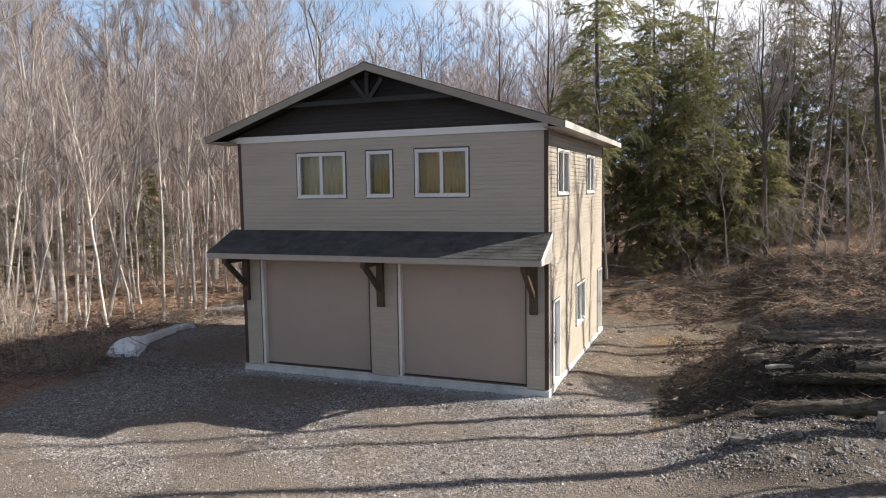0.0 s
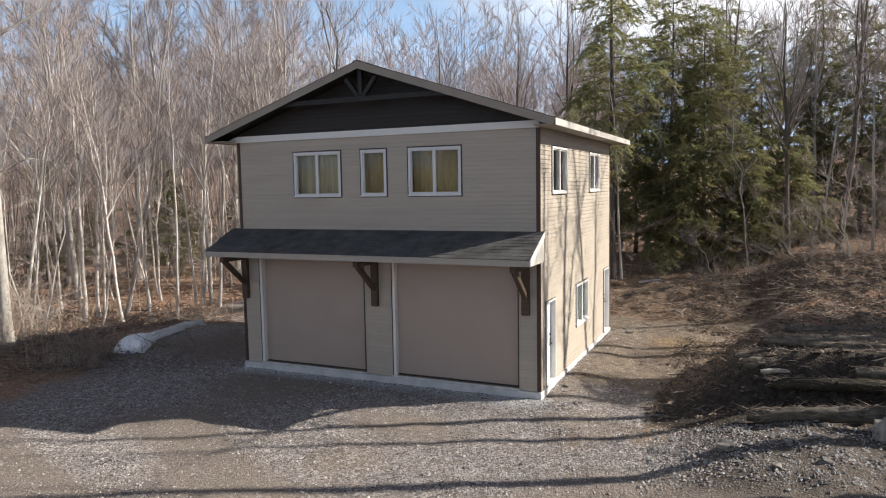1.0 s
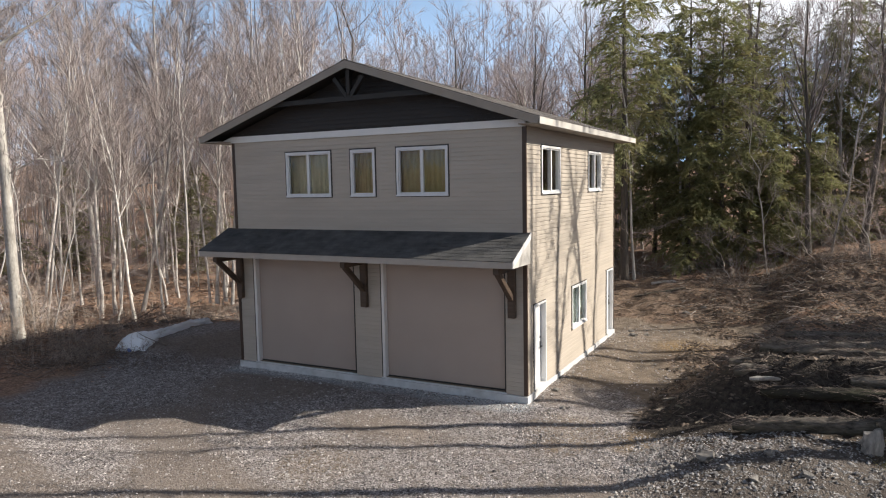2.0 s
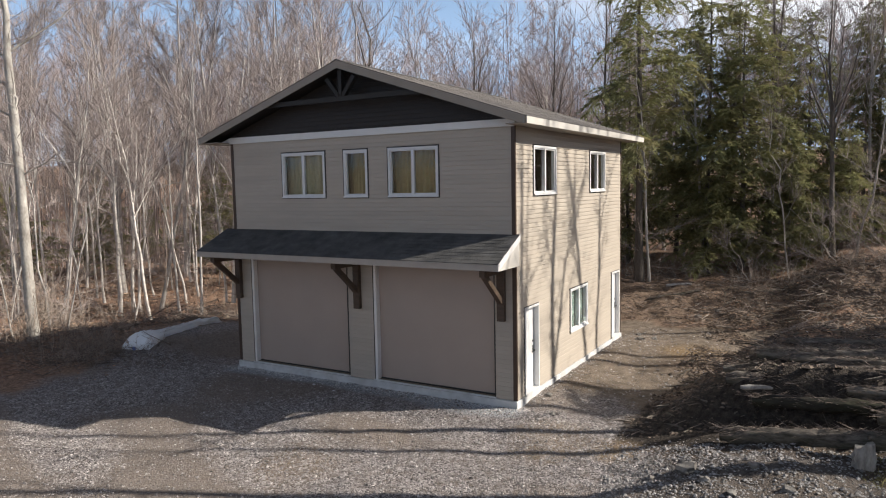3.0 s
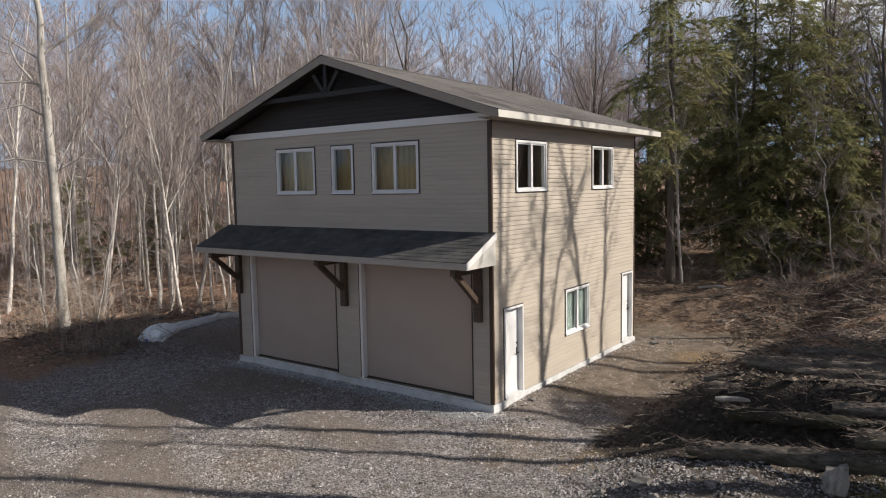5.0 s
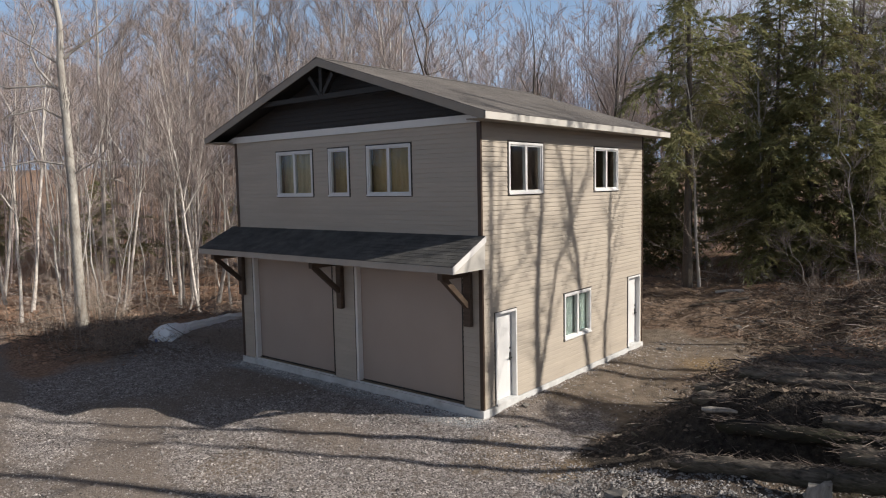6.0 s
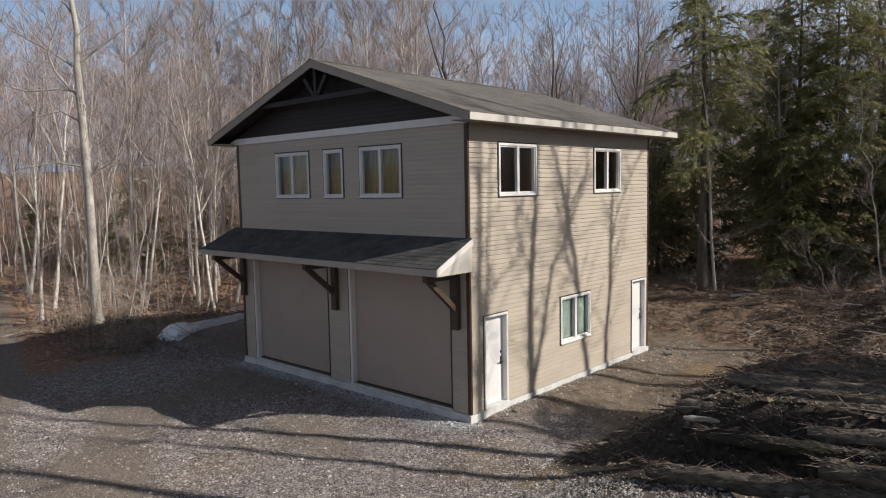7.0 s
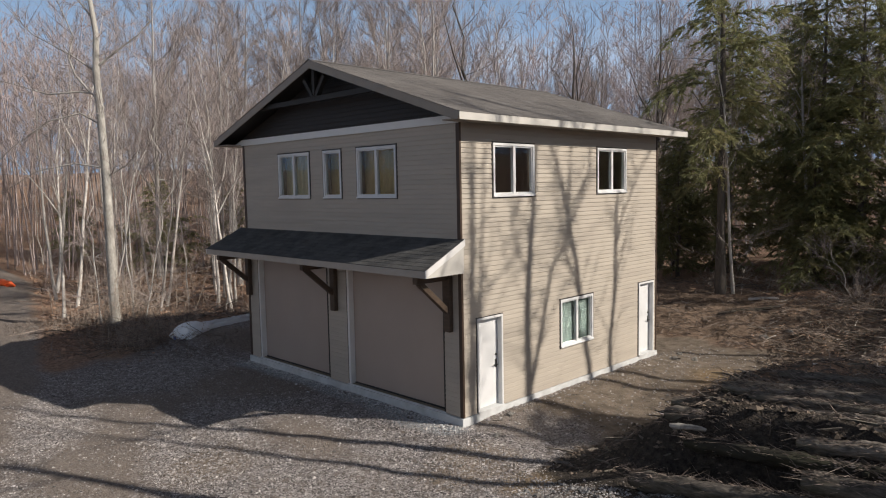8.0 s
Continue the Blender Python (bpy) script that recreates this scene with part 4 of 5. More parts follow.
CROOK = [bare_tree(73, 17, 0.19, 0.62, 12, 1.4, M_DARKBARK, 0.02, 0.30, fork=1, twigs=0.9, low=4), bare_tree(74, 16, 0.20, 0.35, 10, 1.9, M_DARKBARK, fork=6, twigs=0.8, el=(0.9, 2.2), low=6)]
LABELS = {"dense": "leafless brown tree with a full twiggy crown", "crook": "dark leafless tree with crooked rising limbs", "spare": "leafless thin-crowned tree on the sunny side", "bare": "leafless grey-barked forest tree in spring light", "pale": "leafless tree with pale smooth bark", "shrub": "grey leafless shrub with spreading twigs on the bank", "dark": "leafless dark-barked tree with ascending limbs", "hem": "green hemlock with drooping feathery boughs"}
used = set()


def plant(kind, k, m):
    src = {"bare": BARE, "shrub": SHRUB, "pale": PALE, "dark": DARK, "spare": SPARE, "dense": DENSE, "crook": CROOK, "hem": HEM}[kind][k]
    if src in used:
        t = copy_thing(src, m)
    else:
        used.add(src)
        src.matrix_basis = m
        t = src
        tagged(t, LABELS[kind], "shrub" if kind == "shrub" else "tree", "shrubs on the bank" if kind == "shrub" else "hemlocks round the yard" if kind == "hem" else "bare trees of the wood")
    return t


# the pale clumps at the wood's edge
CLUMP = [("pale", 0, -25.7, 7.1, 2, 170), ("pale", 1, -25.3, 8.0, 5, 20), ("pale", 0, -25.6, 7.9, 7, 60), ("bare", 1, -24.8, 8.9, 9, 20),
         ("pale", 1, -22.3, 11.2, 3, 160), ("pale", 0, -22.0, 11.4, 4, 340), ("bare", 0, -21.6, 11.6, 3, 200), ("pale", 1, -18.0, 11.8, 3, 150), ("pale", 0, -17.7, 12.0, 2, 30),
         ("bare", 2, -17.4, 11.6, 4, 180), ("bare", 4, -17.0, 10.2, 12, 200), ("bare", 4, -20.8, 0.6, 12, 150), ("bare", 6, -21.2, -0.6, 20, 170), ("bare", 6, -20.0, 0.8, 14, 20),
         ("bare", 2, -24.2, 3.2, 5, 80), ("bare", 4, -28.0, 6.5, 8, 200), ("pale", 1, -30.5, 9.5, 3, 90), ("bare", 3, -15.0, 14.5, 2, 10), ("pale", 0, -13.0, 17.0, 3, 60)]
rng = random.Random(77)
for kind, k, x, y, tilt, toward in CLUMP:
    plant(kind, k, planted(x, y, rng.uniform(0, 360), rng.uniform(0.95, 1.15) if kind == "pale" else 0.9, tilt, toward, rng.uniform(0.9, 1.08)))


def scatter(count, region, gap, kinds, rng, taken):
    made = 0
    for _ in range(count * 30):
        if made >= count:
            break
        x, y = region(rng)
        if any((x - a) ** 2 + (y - b) ** 2 < gap * gap for a, b in taken):
            continue
        taken.append((x, y))
        kind, k = rng.choice(kinds)
        w = rng.uniform(0.65, 1.0)
        plant(kind, k, planted(x, y, rng.uniform(0, 360), w, abs(rng.gauss(0, 4.8)), rng.uniform(0, 360), rng.uniform(0.75, 1.12)))
        made += 1


taken = [(x, y) for _, _, x, y, _, _ in CLUMP] + [(-20.35, -0.32)]
MIXED = [("bare", k) for k in (0, 1, 2, 3, 4, 5, 6)] + [("pale", k) for k in (0, 1, 1, 0, 1, 0)]


def west(rng):
    while True:
        x, y = rng.uniform(-33, -15), rng.uniform(-4, 24)
        if x + 0.25 * y < -16.5 and not (y < 5.5 and x > -24) and road_off(x, y) > 3.2:
            return x, y


def deep_west(rng):
    while True:
        x, y = rng.uniform(-60, -12), rng.uniform(-6, 52)
        if math.hypot(x + 4, y) > 33 and road_off(x, y) > 3.2:
            return x, y


def north(rng):
    while True:
        x, y = rng.uniform(-24, 4), rng.uniform(20, 60)
        if y > 20 - 0.15 * x:
            return x, y


for kind, k, x, y, w, tall in (("dense", 0, -24.3, 23.8, 1.0, 1.06), ("dense", 1, -27.2, 22.2, 1.0, 1.16), ("dense", 0, -30.5, 24.0, 1.0, 1.08), ("dense", 1, -28.0, 27.0, 1.05, 1.22), ("dense", 1, -35.5, 19.5, 1.0, 1.15),
                               ("dense", 0, -39.0, 16.5, 1.0, 1.05), ("dense", 1, -41.5, 10.5, 1.0, 1.2), ("dense", 0, -37.0, 24.5, 1.1, 1.1), ("dense", 1, -13.6, 35.1, 0.8, 0.9), ("dense", 0, -33.0, 12.5, 0.9, 0.9),
                               ("crook", 0, -18.5, 19.2, 1.0, 1.1), ("crook", 1, -14.0, 25.6, 1.0, 1.0), ("crook", 1, -9.5, 27.0, 0.9, 0.95), ("crook", 1, 0.5, 28.7, 1.0, 1.0), ("crook", 1, 6.3, 20.9, 0.6, 0.82)):
    plant(kind, k, planted(x, y, 83 * x, w, 1.5, 40 * y, tall))
    taken.append((x, y))
scatter(40, west, 2.0, MIXED, rng, taken)
scatter(48, deep_west, 2.4, [("bare", k) for k in (0, 1, 2, 3, 4, 5, 6)], rng, taken)
scatter(36, north, 2.0, MIXED + [("dark", 0)], rng, taken)
HEMS = [(-1.45, 17.0, 3, 1.08), (2.3, 22.0, 1, 1.1), (0.6, 22.5, 0, 1.0), (5.0, 25.5, 0, 0.8), (4.4, 22.6, 2, 1.0), (7.5, 28.5, 0, 0.75), (1.0, 20.6, 2, 0.9), (6.9, 24.2, 2, 0.8),
        (10.2, 29.5, 1, 0.95), (13.5, 30.0, 1, 1.0), (-3.6, 23.0, 1, 0.9), (-5.6, 21.6, 2, 1.0), (-7.6, 25.0, 2, 1.1), (8.2, 31.5, 3, 0.85), (3.0, 28.0, 3, 0.85), (-2.0, 27.5, 0, 0.8), (11.4, 31.5, 2, 0.9)]
for k, x, y, s in ((0, 8.6, 17.8, 1.2), (1, 6.4, 18.6, 1.1), (1, 3.2, 18.2, 0.9), (0, 12.8, 19.6, 1.1), (1, 9.9, 18.6, 1.3), (0, 10.6, 18.2, 0.9)):
    plant("shrub", k, planted(x, y, 137 * x, s, 6, 90 * y))
for i in range(10):
    a, r = radians(122 + 5.2 * i + 2 * math.sin(5 * i)), 50 + 9 * math.sin(2.3 * i)
    plant("hem", 4 if i % 3 else 2, planted(r * math.cos(a), r * math.sin(a), 70 * i, 0.85 + 0.2 * math.sin(1.7 * i), 0, 0, 0.8 + 0.25 * math.sin(3.1 * i)))
SHADE = [(20.5, 10.8, 4, 1.35, 1.2), (20.0, 9.4, 4, 1.1, 1.1)]
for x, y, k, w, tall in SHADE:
    plant("hem", k, planted(x, y, rng.uniform(0, 360), w, 0, 0, tall))
for x, y, k, s in HEMS:
    plant("hem", k, planted(x, y, rng.uniform(0, 360), s))
    taken.append((x, y))
for kind, k, x, y, tilt in (("dark", 1, 11.6, 21.5, 2), ("dark", 0, 8.6, 22.6, 3), ("bare", 2, 9.8, 20.8, 4), ("bare", 4, 7.2, 20.2, 8), ("bare", 2, -1.05, 17.35, 1), ("bare", 3, 5.8, 26.5, 2),
                            ("dark", 0, 3.0, 24.6, 2), ("bare", 6, 4.6, 20.0, 4), ("bare", 0, 13.0, 23.0, 3), ("bare", 5, 8.0, 28.0, 2), ("bare", 1, 13.5, 28.0, 3), ("bare", 6, 11.0, 20.4, 16)):
    plant(kind, k, planted(x, y, rng.uniform(0, 360), 1.0, tilt, rng.uniform(0, 360)))
# trees on the sunward side, whose shadows lie on the yard and the lane wall
SUNWARD = [("spare", 1, 12.2, 4.19, 1.05), ("spare", 2, 12.8, 2.77, 1.05), ("spare", 1, 13.2, 1.30, 1.15), ("spare", 0, 15.5, 0.30, 1.1), ("spare", 2, 14.0, 16.2, 1.0)]
for kind, k, x, y, s in SUNWARD:
    plant(kind, k, planted(x, y, rng.uniform(0, 360), s, 1.5, rng.uniform(0, 360)))


def stem_tree(seed, x, y, stems, label, bark=None, lift=3.2, twig_from=9, rate=3.2, thick=0.030):
    """A tall tree given by its stems, each a line of (sideways, height, radius), with twigs along their upper lengths."""
    rng = random.Random(seed)
    wood, fine = Soup(), Soup()
    for line in stems:
        pts, rad = [Vector((rng.gauss(0, 0.05), a, z + lift * (z > 0))) for a, z, _ in line], [r for _, _, r in line]
        wood.tube(pts, rad, 8)
        for i in range(len(pts) - 1):
            d = (pts[i + 1] - pts[i])
            for _ in range(int(d.length * rate) if pts[i + 1].z > twig_from else 0):
                b = pts[i] + d * rng.random()
                a = rng.uniform(0, 6.28)
                dd = Vector((math.cos(a), math.sin(a), rng.uniform(0.3, 1.3))).normalized()
                ln = rng.uniform(0.7, 2.4)
                m = b + dd * ln * 0.5 + rvec(rng) * 0.12
                e = m + (dd + rvec(rng) * 0.35).normalized() * ln * 0.5
                fine.tube([b, m, e], [thick, thick * 0.65, thick * 0.25], 3)
                for _ in range(5):
                    t = rng.random()
                    fine.blade(b.lerp(m, t) if rng.random() < 0.4 else m.lerp(e, t), (dd * 0.6 + rvec(rng)).normalized(), rvec(rng), rng.uniform(0.4, 1.3), thick * 0.45)
    t = thing("bare_tree", label, "tree", "bare trees of the wood", at=(x, y, height(x, y) - 0.3))
    for name, soup, mat in (("trunk", wood, bark or M_BARK), ("crown", fine, M_TWIG)):
        ob = new(name, soup.make(name, mat, name == "trunk"))
        ob.parent = t
    return t


BOLE = [(0.00, 0, 0.258), (-0.01, 1.2, 0.211), (-0.06, 3.5, 0.194), (-0.10, 6, 0.176), (-0.13, 8.6, 0.159), (-0.18, 11, 0.138), (-0.14, 12.6, 0.112), (-0.34, 14.6, 0.086), (-0.44, 17.5, 0.043), (-0.39, 20, 0.010)]
LOW_LIMBS = [
    [(-0.12, 8.9, 0.061), (0.02, 9.5, 0.061), (-0.41, 10.1, 0.058), (-0.95, 10.2, 0.043), (-2.26, 10.1, 0.032), (-3.84, 10.6, 0.018), (-5.23, 10.9, 0.006)],
    [(-0.15, 8.8, 0.043), (-0.98, 9.3, 0.036), (-2.29, 9, 0.029), (-3.93, 7.9, 0.018), (-5.17, 6.8, 0.006)],
    [(-0.11, 7, 0.040), (-1.36, 7.2, 0.030), (-2.97, 6.9, 0.022), (-5.01, 5.7, 0.007)], [(-0.08, 6.6, 0.032), (1.04, 7.2, 0.025), (2.44, 7, 0.016), (3.65, 7.3, 0.006)]]
HIGH_LIMBS = [
    [(-0.14, 11.2, 0.054), (0.70, 11.8, 0.043), (1.61, 12.5, 0.032), (2.21, 13.1, 0.014), (2.81, 13.9, 0.006)],
    [(-0.46, 10.1, 0.050), (-1.08, 10.9, 0.043), (-1.31, 11.6, 0.036), (-1.09, 12.5, 0.029), (-1.59, 13.8, 0.018), (-1.79, 15, 0.006)],
    [(-0.23, 11, 0.043), (-1.20, 11.7, 0.032), (-2.79, 12.6, 0.022), (-4.19, 14.2, 0.006)], [(-0.24, 13.2, 0.040), (-1.39, 14.8, 0.029), (-2.59, 16.6, 0.009)],
    [(-0.29, 13.8, 0.036), (0.61, 15.2, 0.025), (1.41, 17.2, 0.009)], [(-0.34, 14.4, 0.036), (-0.79, 16.4, 0.025), (-1.39, 19, 0.007)]]
birch = stem_tree(80, -20.35, -0.32, [BOLE] + LOW_LIMBS + HIGH_LIMBS, "tall pale-barked tree with crooked side limbs", M_BIGBARK, 0.0, 6.5, 5.5, 0.013)
birch.rotation_euler[2] = radians(-45)
stem_tree(81, 16.5, 10.06, [[(0.1, 0, 0.20), (0, 4, 0.16), (0, 8.0, 0.135), (-0.03, 9.8, 0.12), (0.12, 11.3, 0.105), (0.24, 12.3, 0.09), (0.36, 14.1, 0.065), (0.4, 17, 0.02)],
                           [(0, 7.5, 0.09), (0.62, 9.4, 0.075), (1.0, 10.8, 0.065), (1.72, 11.5, 0.055), (1.78, 12.2, 0.05), (2.65, 13.1, 0.04), (3.2, 15.5, 0.012)],
                           [(0.1, 10.6, 0.04), (-0.5, 11.8, 0.03), (-0.75, 13.6, 0.012)]], "tall leafless tree forked into two stems")
stem_tree(82, 16.5, 12.75, [[(0.2, 0, 0.17), (0.1, 4, 0.14), (0, 7.6, 0.11), (-0.27, 8.8, 0.10), (-0.54, 10.7, 0.085), (-0.92, 11.6, 0.075), (-1.42, 13.3, 0.06), (-1.9, 14.05, 0.05), (-2.3, 16.5, 0.015)],
                            [(-0.92, 11.6, 0.055), (-0.85, 13.4, 0.04), (-0.5, 15.5, 0.012)], [(-0.4, 9.6, 0.04), (-1.0, 10.9, 0.032), (-1.5, 12.8, 0.012)]], "tall leafless tree with a leaning crown")
stem_tree(83, 16.5, 13.90, [[(0.1, 0, 0.15), (0, 4, 0.12), (0, 7.9, 0.095), (0.24, 9.2, 0.085), (0.3, 11.0, 0.07), (0.44, 12.8, 0.05), (0.5, 16, 0.015)],
                            [(0.3, 10.6, 0.045), (0.63, 11.5, 0.04), (1.5, 12.6, 0.033), (2.2, 13.4, 0.025), (2.8, 15, 0.01)]], "tall leafless tree with one rising side limb")
stem_tree(84, 16.5, 7.98, [[(0.05, 0, 0.15), (0, 4, 0.12), (0, 8.2, 0.10), (0.06, 10.8, 0.08), (0.17, 13.4, 0.055), (0.2, 16, 0.015)], [(0, 7.4, 0.06), (0.3, 10, 0.05), (0.52, 13.4, 0.03), (0.6, 15, 0.01)],
                           [(0.1, 9.6, 0.035), (0.35, 10.3, 0.03), (1.36, 10.95, 0.025), (2.3, 11.7, 0.01)]], "tall leafless tree with twin stems")


def south(rng):
    a, r = rng.uniform(-2.9, -0.35), rng.uniform(19, 34)
    return 3 + r * math.cos(a), -14 + r * math.sin(a)


scatter(16, south, 3.0, MIXED[:7] + [("hem", 4)] * 9, rng, taken)


# ---- far woods, brush and saplings ----
def far_wood(name, seed, count, spot, hmin, hmax, label):
    rng = random.Random(seed)
    soup = Soup()
    for _ in range(count):
        x, y = spot(rng)
        h = rng.uniform(hmin, hmax)
        base = Vector((x, y, height(x, y) - 0.3))
        top = base + Vector((rng.gauss(0, 1.5), rng.gauss(0, 1.5), h))
        r = h * 0.0030
        line = [base, base.lerp(top, 0.35) + rvec(rng) * 0.35, base.lerp(top, 0.7) + rvec(rng) * 0.5, top]
        soup.tube(line, [r, r * 0.8, r * 0.45, 0.01], 4)
        for i in range(15):
            t = rng.uniform(0.30, 0.99)
            p = base.lerp(top, t)
            a = rng.uniform(0, 6.28)
            d = Vector((math.cos(a), math.sin(a), rng.uniform(0.3, 1.7))).normalized()
            length = h * rng.uniform(0.10, 0.24) * (1.3 - t * 0.8)
            soup.twig(p, p + d * length, 0.020)
            for j in range(25):
                u = p + d * length * rng.uniform(0.15, 1.0)
                soup.blade(u, (d * 0.9 + rvec(rng) * 0.62 + Vector((0, 0, 0.25))).normalized(), rvec(rng), length * rng.uniform(0.25, 0.7), 0.0145)
    ob = new(name, soup.make(name, M_FARTWIG))
    tagged(ob, label, "woods", kind="stuff")


def ring_west(rng):
    while True:
        a, r = radians(rng.uniform(98, 207)), rng.uniform(44, 95)
        x, y = -2 + r * math.cos(a), r * math.sin(a)
        if y > -30 and road_off(x, y) > 3.2:
            return x, y


def ring_north(rng):
    a, r = radians(rng.uniform(40, 108)), rng.uniform(38, 80)
    return r * math.cos(a), 2 + r * math.sin(a)


far_wood("far_woods", 301, 760, ring_west, 16, 25, "brown-grey leafless woods far behind the yard")
far_wood("far_woods", 302, 250, ring_north, 13, 20, "brown-grey leafless woods behind the hemlocks")


def ring_south(rng):
    a, r = radians(rng.uniform(-160, 35)), rng.uniform(36, 70)
    return 4 + r * math.cos(a), -10 + r * math.sin(a)


far_wood("far_woods", 303, 210, ring_south, 12, 18, "brown-grey leafless woods across the yard")


def brush(name, seed, count, spot, hmin, hmax, label, mat=None, lean=0.35, stems=1, r=0.008):
    """Thin upright stems with a few side twigs, past counting."""
    rng = random.Random(seed)
    soup = Soup()
    for _ in range(count):
        x, y = spot(rng)
        for _ in range(rng.randint(1, stems)):
            h = rng.uniform(hmin, hmax)
            b = Vector((x + rng.gauss(0, 0.12) * (stems > 1), y + rng.gauss(0, 0.12) * (stems > 1), 0))
            b.z = height(b.x, b.y) - 0.05
            tip = b + Vector((rng.gauss(0, lean), rng.gauss(0, lean), 1)).normalized() * h
            mid = b.lerp(tip, 0.5) + rvec(rng) * 0.05 * h
            soup.tube([b, mid, tip], [r * (0.6 + 0.4 * h), r * (0.4 + 0.25 * h), 0.003], 3)
            for i in range(int(5 + h * 8)):
                t = rng.uniform(0.25, 1)
                p = b.lerp(mid, t * 2) if t < 0.5 else mid.lerp(tip, t * 2 - 1)
                soup.blade(p, ((tip - b).normalized() * 0.6 + rvec(rng)).normalized(), rvec(rng), rng.uniform(0.14, 0.5) * (0.5 + 0.3 * h), 0.0065)
    ob = new(name, soup.make(name, mat or M_BRUSH))
    return tagged(ob, label, "brush", kind="stuff")


def west_floor(rng):
    while True:
        x, y = rng.uniform(-48, -15), rng.uniform(-4, 36)
        if x + 0.30 * y < -17.0 and road_off(x, y) > 2.9:
            return x, y


def wood_edge(rng):
    u = rng.random()
    return -21 + 4.5 * u + rng.gauss(0, 0.9), -1.4 + 8 * u + rng.gauss(0, 1.1)


def birch_foot(rng):
    return -20.4 + rng.gauss(0, 0.9), -0.2 + rng.gauss(0, 0.8)


def bank_edge(rng):
    return rng.uniform(-3, 16), rng.uniform(17.0, 23)


def bank_top(rng):
    return rng.uniform(2.5, 13), rng.gauss(17.5, 1.2)


brush("saplings", 311, 300, west_floor, 0.6, 4.2, "thin pale saplings and brush in the wood", lean=0.2, r=0.006)
brush("brush", 312, 150, wood_edge, 0.3, 1.3, "dry brown brush along the wood's edge", stems=3, r=0.005)
brush("brush", 313, 60, birch_foot, 0.8, 2.6, "dry stems round the foot of a pale tree", lean=0.2, stems=3, r=0.005)
brush("brush", 314, 240, bank_edge, 0.3, 1.3, "dry grey brush under the hemlocks", M_GREYBRUSH, lean=0.6, stems=2, r=0.005)
brush("brush", 315, 130, bank_top, 0.3, 1.1, "low dry brush along the bank", M_BRUSH, stems=3, lean=0.7, r=0.005)


# ---- things lying about ----
def rough_log(p, q, r, seed, label, mat=None):
    """A felled log with uneven bark and sawn ends."""
    rng = random.Random(seed)
    p, q = Vector(p), Vector(q)
    d = (q - p).normalized()
    s = d.cross(Vector((0, 0, 1))).normalized()
    u = s.cross(d)
    n, sides = max(6, int((q - p).length * 14)), 22
    bm = bmesh.new()
    rings = []
    bend = rng.uniform(-0.05, 0.05) * (q - p).length * 0.6
    for i in range(n + 1):
        t = i / n
        c = p.lerp(q, t) + s * bend * math.sin(t * 3.14) + u * 0.05 * noise.noise((t * 3.0, seed, 0.5)) + s * 0.05 * noise.noise((t * 4.0, seed, 7.5))
        worn = 0.62 + 0.38 * step(0.0, 0.07, t) * step(1.0, 0.95, t)
        ring = []
        for k in range(sides):
            a = 6.28318 * k / sides
            w = r * worn * (1.06 - 0.18 * t) * (1 + 0.26 * noise.noise((math.cos(a) * 1.5 + seed, math.sin(a) * 1.5, t * (q - p).length * 1.2)) + 0.30 * noise.noise((math.cos(a) * 5, math.sin(a) * 5 + seed, t * (q - p).length * 4)) + 0.20 * noise.noise((math.cos(a) * 11, math.sin(a) * 11 + seed, t * (q - p).length * 7)))
            ring.append(bm.verts.new(c + (s * math.cos(a) + u * math.sin(a)) * w - p))
        rings.append(ring)
    for a, b in zip(rings, rings[1:]):
        for k in range(sides):
            bm.faces.new((a[k], a[(k + 1) % sides], b[(k + 1) % sides], b[k]))
    t = thing("felled_log", label, "log", "felled logs on the bank", at=p)
    part("bark", bm, mat or M_LOG, t, smooth=True)
    for c, ring_c, dd in ((0, rings, -d), (1, rings, d)):
        bm = bmesh.new()
        o = (p if c == 0 else q) - p
        vs = [bm.verts.new(o + (s * math.cos(6.28318 * k / sides) + u * math.sin(6.28318 * k / sides)) * r * (0.62 if c == 0 else 0.52) * rng.uniform(0.85, 1.02) + dd * 0.004) for k in range(sides)]
        mid = bm.verts.new(o + dd * 0.010)
        for k in range(sides):
            bm.faces.new((vs[k], vs[(k + 1) % sides], mid))
        part("sawn_end", bm, M_CUT, t, "weathered sawn log end")
    for _ in range(3 if r > 0.1 else 0):
        k = rng.uniform(0.15, 0.85)
        a = rng.uniform(0.3, 2.8)
        c = p.lerp(q, k) - p
        dirn = (s * math.cos(a) + u * math.sin(a))
        bm = beam(bmesh.new(), c + dirn * r * 0.8, c + dirn * (r + rng.uniform(0.04, 0.15)) + d * 0.05, 0.05, 0.05, 0.012, d)
        part("branch_stub", bm, mat or M_LOG, t)


def on_bank(x, y, lift):
    return (x, y, height(x, y) + lift)


# axis from end to end, radius; stacked and half sunk in the bank
LOGS = [((4.85, -1.02, 0.50), (9.2, -0.72, 0.98), 0.155), ((7.5, -0.86, 1.17), (11.0, -0.45, 1.36), 0.16), ((5.3, 0.06, 0.96), (8.9, 0.36, 1.10), 0.13),
        ((4.75, 0.40, 1.24), (7.4, 0.72, 1.38), 0.135), ((7.0, 0.45, 1.28), (10.6, 0.92, 1.38), 0.13), ((4.6, 0.98, 1.30), (9.6, 1.60, 1.56), 0.14), ((5.9, 1.30, 1.62), (8.1, 1.72, 1.66), 0.085),
        ((5.2, 1.80, 1.56), (9.6, 2.50, 1.70), 0.14), ((6.1, 2.48, 1.58), (10.2, 3.15, 1.66), 0.12), ((5.7, 3.28, 1.56), (9.4, 4.3, 1.60), 0.10)]
